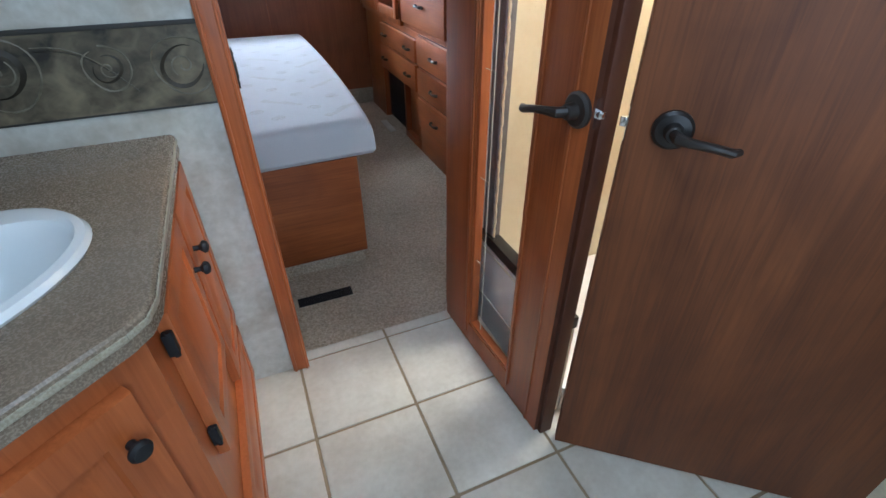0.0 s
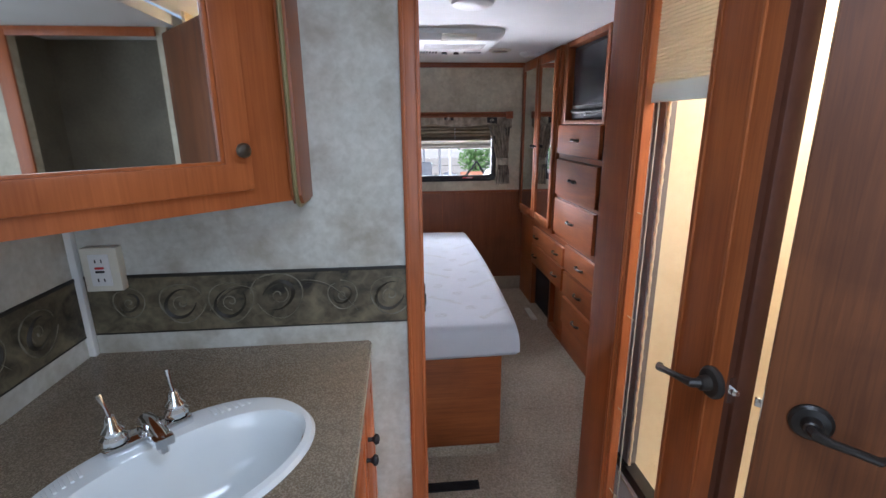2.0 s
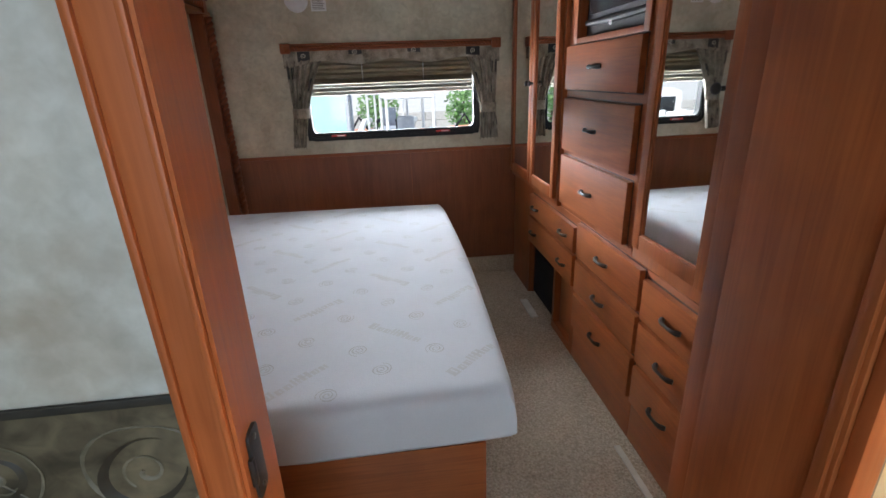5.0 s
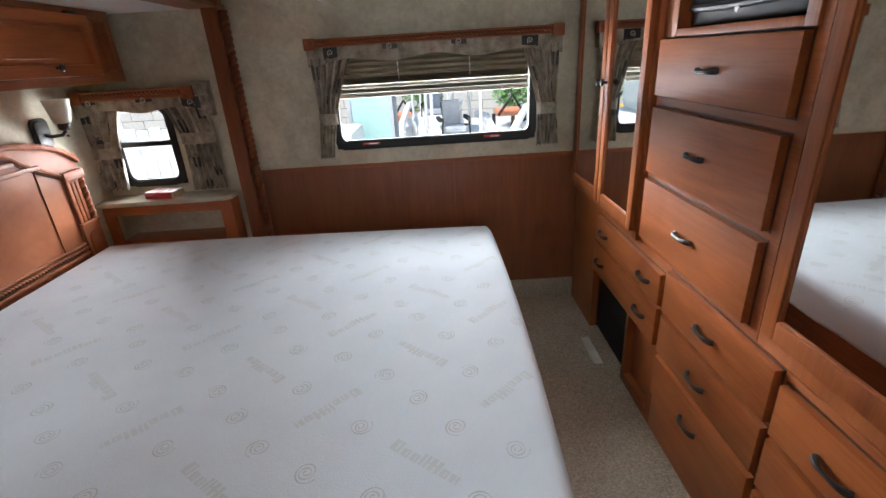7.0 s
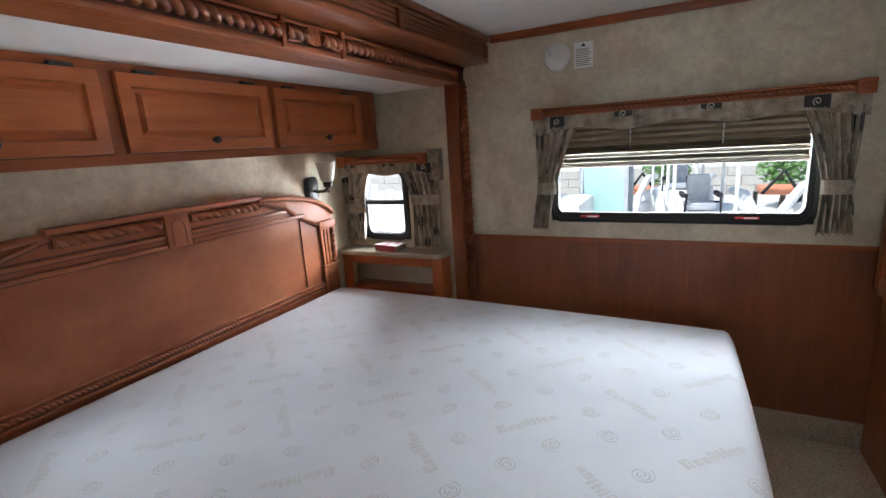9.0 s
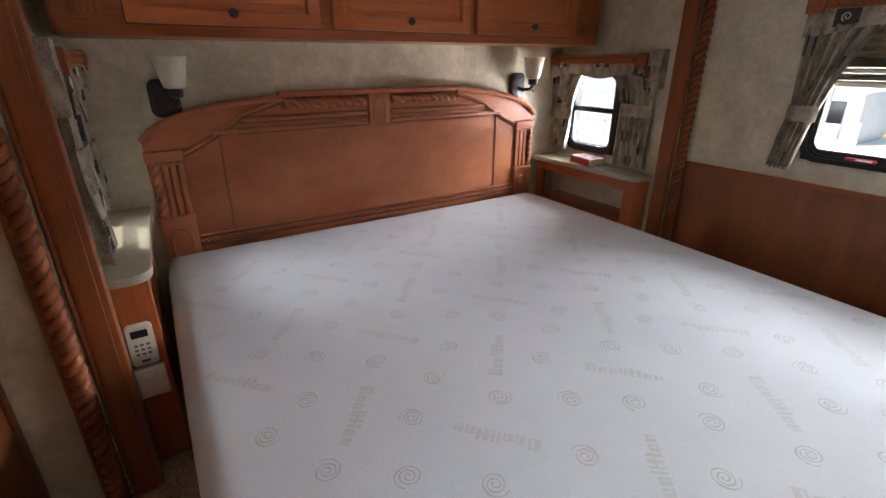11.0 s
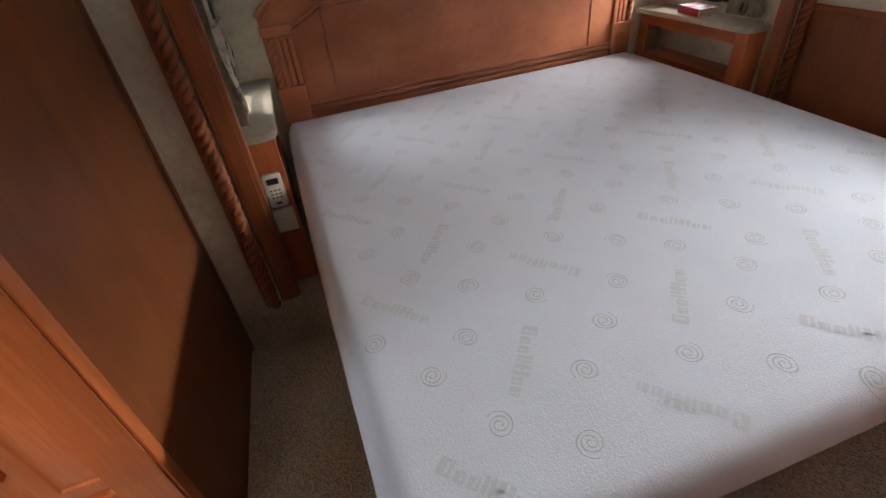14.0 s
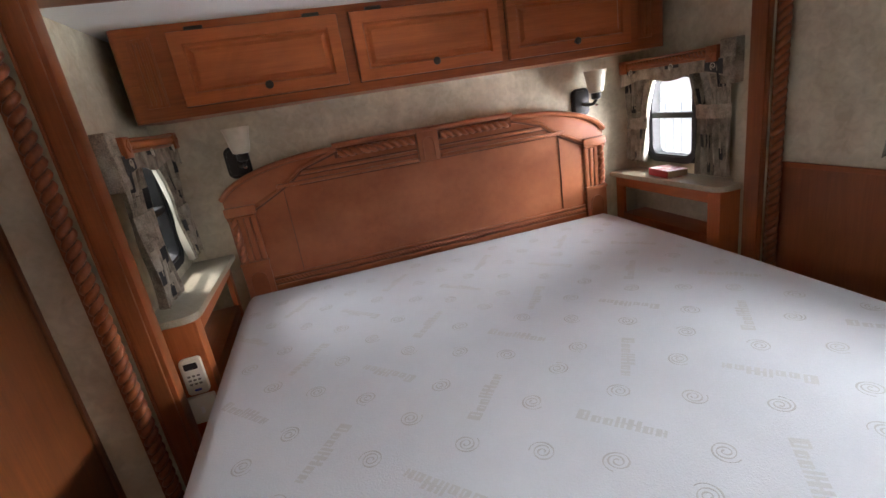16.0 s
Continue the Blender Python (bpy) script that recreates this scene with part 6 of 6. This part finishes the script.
# ---- outside ----
asphalt = textured("pale_concrete_yard", (0.50, 0.49, 0.46), (0.60, 0.59, 0.56), scale=(0.6, 0.6, 0.6), fine=(14, 14, 14), roughness=(0.8, 0.9), bump=0.1)
solid("ground", box(-400, 400, -400, 400, -1.45, -1.40), asphalt, "pale concrete sales yard", kind="structure")
block_mat = textured("grey_block_wall", (0.46, 0.44, 0.41), (0.56, 0.54, 0.50), fine=(30, 30, 30), roughness=(0.85, 0.9), bump=0.2)
yard_wall = thing("yard_wall", (0, 24, -1.40), "grey concrete-block wall at the back of the yard", "wall", kind="structure")
for i in range(-16, 17):
    for j in range(3):
        part("block", box(i * 1.0 + 0.5 * (j % 2), i * 1.0 + 0.98 + 0.5 * (j % 2), 24, 24.25, -1.4 + 0.4 * j, -1.02 + 0.4 * j, 0.01, segments=1), block_mat, yard_wall)
vinyl = textured("white_vinyl", (0.74, 0.75, 0.76), (0.80, 0.81, 0.82), roughness=(0.4, 0.5), bump=0)
fence = thing("vinyl_fence", (-5, 8.6, -1.40), "white vinyl board fence beyond the slide-out window", "fence")
for k in range(40):
    part("board", box(-9.6 + 0.2 * k, -9.42 + 0.2 * k, 8.6, 8.64, -1.40, 0.62 + 0.03 * (k % 2), 0.012, segments=1), vinyl, fence)
part("rail", box(-9.6, -1.6, 8.56, 8.6, 0.35, 0.45, 0.01), vinyl, fence)
fence2 = thing("vinyl_fence", (-5, -3.4, -1.40), "white vinyl board fence on the near side of the trailer", "fence")
for k in range(30):
    part("board", box(-7.6 + 0.2 * k, -7.42 + 0.2 * k, -3.44, -3.4, -1.40, 0.62, 0.012, segments=1), vinyl, fence2)
white_paint = textured("white_machine_paint", (0.72, 0.72, 0.71), (0.80, 0.80, 0.79), roughness=(0.35, 0.45), bump=0)
orange_paint = textured("orange_machine_paint", (0.66, 0.24, 0.12), (0.76, 0.32, 0.18), roughness=(0.4, 0.5), bump=0)
yellow_paint = textured("yellow_machine_paint", (0.70, 0.42, 0.03), (0.80, 0.50, 0.06), roughness=(0.4, 0.5), bump=0)
grey_vinyl = textured("grey_seat_vinyl", (0.34, 0.37, 0.42), (0.44, 0.47, 0.52), roughness=(0.5, 0.6))
teal_glass = textured("teal_tinted_glass", (0.30, 0.50, 0.50), (0.42, 0.60, 0.58), scale=(1, 1, 1), roughness=(0.08, 0.15), bump=0)
rubber = textured("black_tyre_rubber", (0.015, 0.015, 0.015), (0.03, 0.03, 0.03), roughness=(0.7, 0.8))


def loader(x, y, turn):
    m = Matrix.Translation((x, y, -1.40)) @ Matrix.Rotation(radians(turn), 4, "Z")
    k = thing("skid_loader", tuple(m.translation), "white compact loader with an open roll cage and grey seat", "loader", "parked loaders")
    part("body", merge(box(-0.75, 0.75, -0.2, 1.3, 0.35, 1.25, 0.08, m), box(-0.8, -0.6, -1.1, 1.0, 0.55, 1.0, 0.05, m), box(0.6, 0.8, -1.1, 1.0, 0.55, 1.0, 0.05, m)), white_paint, k)
    for sx in (-0.72, 0.72):
        part("lift_arm", tube([m @ Vector(p) for p in ((sx, 1.2, 1.5), (sx, 0.2, 1.55), (sx, -0.9, 1.2), (sx, -1.4, 0.5))], 0.09, 8), white_paint, k)
        for yy in (-0.5, 0.8):
            part("wheel", lathe([(0.12, -0.14), (0.40, -0.14), (0.44, -0.10), (0.44, 0.10), (0.40, 0.14), (0.12, 0.14)], m @ Matrix.Translation((sx * 1.18, yy, 0.44)) @ Matrix.Rotation(radians(90), 4, "Y"), 20), rubber, k)
    part("cage", merge(*[tube([m @ Vector(p) for p in q], 0.035, 8) for q in (((-0.5, -0.3, 1.2), (-0.5, -0.3, 2.35), (-0.5, 1.0, 2.35), (-0.5, 1.0, 1.2)), ((0.5, -0.3, 1.2), (0.5, -0.3, 2.35), (0.5, 1.0, 2.35), (0.5, 1.0, 1.2)), ((-0.5, -0.3, 2.35), (0.5, -0.3, 2.35)), ((-0.5, 1.0, 2.35), (0.5, 1.0, 2.35)))]), white_paint, k)
    part("roof", box(-0.52, 0.52, -0.32, 1.02, 2.34, 2.40, 0.03, m), white_paint, k)
    part("seat", box(-0.26, 0.26, 0.0, 0.5, 1.28, 1.42, 0.05, m), grey_vinyl, k)
    part("seat_back", box(-0.2, 0.2, 0.45, 0.58, 1.40, 1.92, 0.06, m), grey_vinyl, k)
    part("arm_rest", merge(box(-0.34, -0.26, 0.0, 0.5, 1.52, 1.60, 0.02, m), box(0.26, 0.34, 0.0, 0.5, 1.52, 1.60, 0.02, m)), rubber, k)
    for sx in (-0.3, 0.3):
        part("control_stick", tube([m @ Vector((sx, -0.15, 1.2)), m @ Vector((sx * 0.9, -0.2, 1.62))], 0.02, 6), rubber, k)
    part("bucket", prism([(-1.75, 0.15), (-1.35, 0.15), (-1.35, 0.75), (-1.45, 0.75)], -0.8, 0.8, 0.01, m @ YZ), white_paint, k)
    return k


loader(0.62, 11.3, 6)
loader(0.15, 15.0, -8)
loader(3.0, 12.4, -25)
loader(5.4, 13.0, -40)
cabin = thing("excavator_cab", (-1.0, 11.0, -1.40), "excavator cab with teal tinted glazing", "excavator")
part("frame", merge(*[box(x, x + 0.07, y, y + 0.07, -0.9, 1.5, 0.01) for x in (-1.46, -0.66) for y in (10.5, 11.5)], box(-1.46, -0.59, 10.5, 11.57, 1.45, 1.55, 0.02), box(-1.46, -0.59, 10.5, 11.57, -1.0, -0.75, 0.02)), grey_vinyl, cabin)
part("glazing", box(-1.39, -0.66, 10.53, 11.52, -0.74, 1.44), teal_glass, cabin, "teal tinted glass")
part("track", box(-1.75, -0.3, 10.3, 11.7, -1.40, -1.0, 0.15), rubber, cabin)
white_truck = thing("pickup_truck", (-2.6, 9.6, -1.40), "white pickup truck parked in the yard", "truck")
part("body", merge(box(-4.6, -1.15, 8.9, 10.3, -1.0, 0.34, 0.1), box(-3.6, -1.75, 9.0, 10.2, 0.30, 1.0, 0.2)), white_paint, white_truck)
part("side_glass", box(-3.4, -1.95, 8.985, 9.005, 0.42, 0.85, 0.005), screen_glass, white_truck)
for xx in (-3.6, -1.7):
    part("wheel", lathe([(0.2, 0), (0.36, 0.0), (0.38, 0.05), (0.38, 0.2), (0.2, 0.22)], Matrix.Translation((xx, 8.9, -1.02)) @ Matrix.Rotation(radians(-90), 4, "X"), 20), rubber, white_truck)
for k, (x, y) in enumerate(((-0.75, 17.0), (-2.0, 17.6), (-3.6, 15.5), (6.6, 16.2), (2.6, 16.6), (4.4, 17.4))):
    imp = thing("farm_implement", (x, y, -1.40), "painted implement on legs parked by the yard wall", "implement", "yard implements")
    m = Matrix.Translation((x, y, -1.40))
    part("deck", box(-0.45, 0.45, -0.4, 0.4, 0.95, 1.16, 0.06, m), yellow_paint if k == 2 else orange_paint, imp)
    part("hitch", tube([m @ Vector(p) for p in ((-0.4, -0.4, 1.0), (0, -0.7, 1.6), (0.4, -0.4, 1.0))], 0.05, 6), rubber, imp)
    for sx in (-0.5, 0.5):
        part("leg", tube([m @ Vector((sx, 0, 0)), m @ Vector((sx, 0, 1.0))], 0.06, 6), rubber, imp)
leaf_mat = textured("green_foliage", (0.10, 0.22, 0.06), (0.22, 0.38, 0.12), scale=(3, 3, 3), roughness=(0.5, 0.6), bump=0)
bark = textured("brown_bark", (0.07, 0.05, 0.03), (0.12, 0.09, 0.06), roughness=(0.9, 0.95), bump=0.3)


def shrub(x, y, h, seed):
    rng = random.Random(seed)
    k = thing("tree", (x, y, -1.40), "leafy green young tree behind the yard machines", "tree", "yard trees")
    part("trunk", tube([(x, y, -1.40), (x + 0.05, y, -0.6), (x - 0.03, y + 0.04, -1.4 + 0.55 * h), (x, y, -1.4 + 0.8 * h)], [0.09, 0.07, 0.05, 0.02], 8), bark, k)
    bm = bmesh.new()
    for _ in range(900):
        a, b, r = rng.uniform(0, 2 * math.pi), rng.uniform(-1, 1), rng.random() ** 0.4
        c = Vector((x + 0.33 * h * r * math.cos(a) * math.sqrt(1 - b * b), y + 0.33 * h * r * math.sin(a) * math.sqrt(1 - b * b), -1.4 + 0.62 * h + 0.36 * h * r * b))
        u = Vector((rng.uniform(-1, 1), rng.uniform(-1, 1), rng.uniform(-0.6, 0.6))).normalized()
        v = u.orthogonal().normalized()
        s = rng.uniform(0.07, 0.13)
        bm.faces.new([bm.verts.new(c + d) for d in (-u * s, v * s * 0.45, u * s, -v * s * 0.45)])
    part("crown", bm, leaf_mat, k)


shrub(-0.2, 20.2, 2.6, 1)
shrub(3.3, 20.3, 2.5, 3)
shrub(-5.2, 20.5, 2.8, 5)
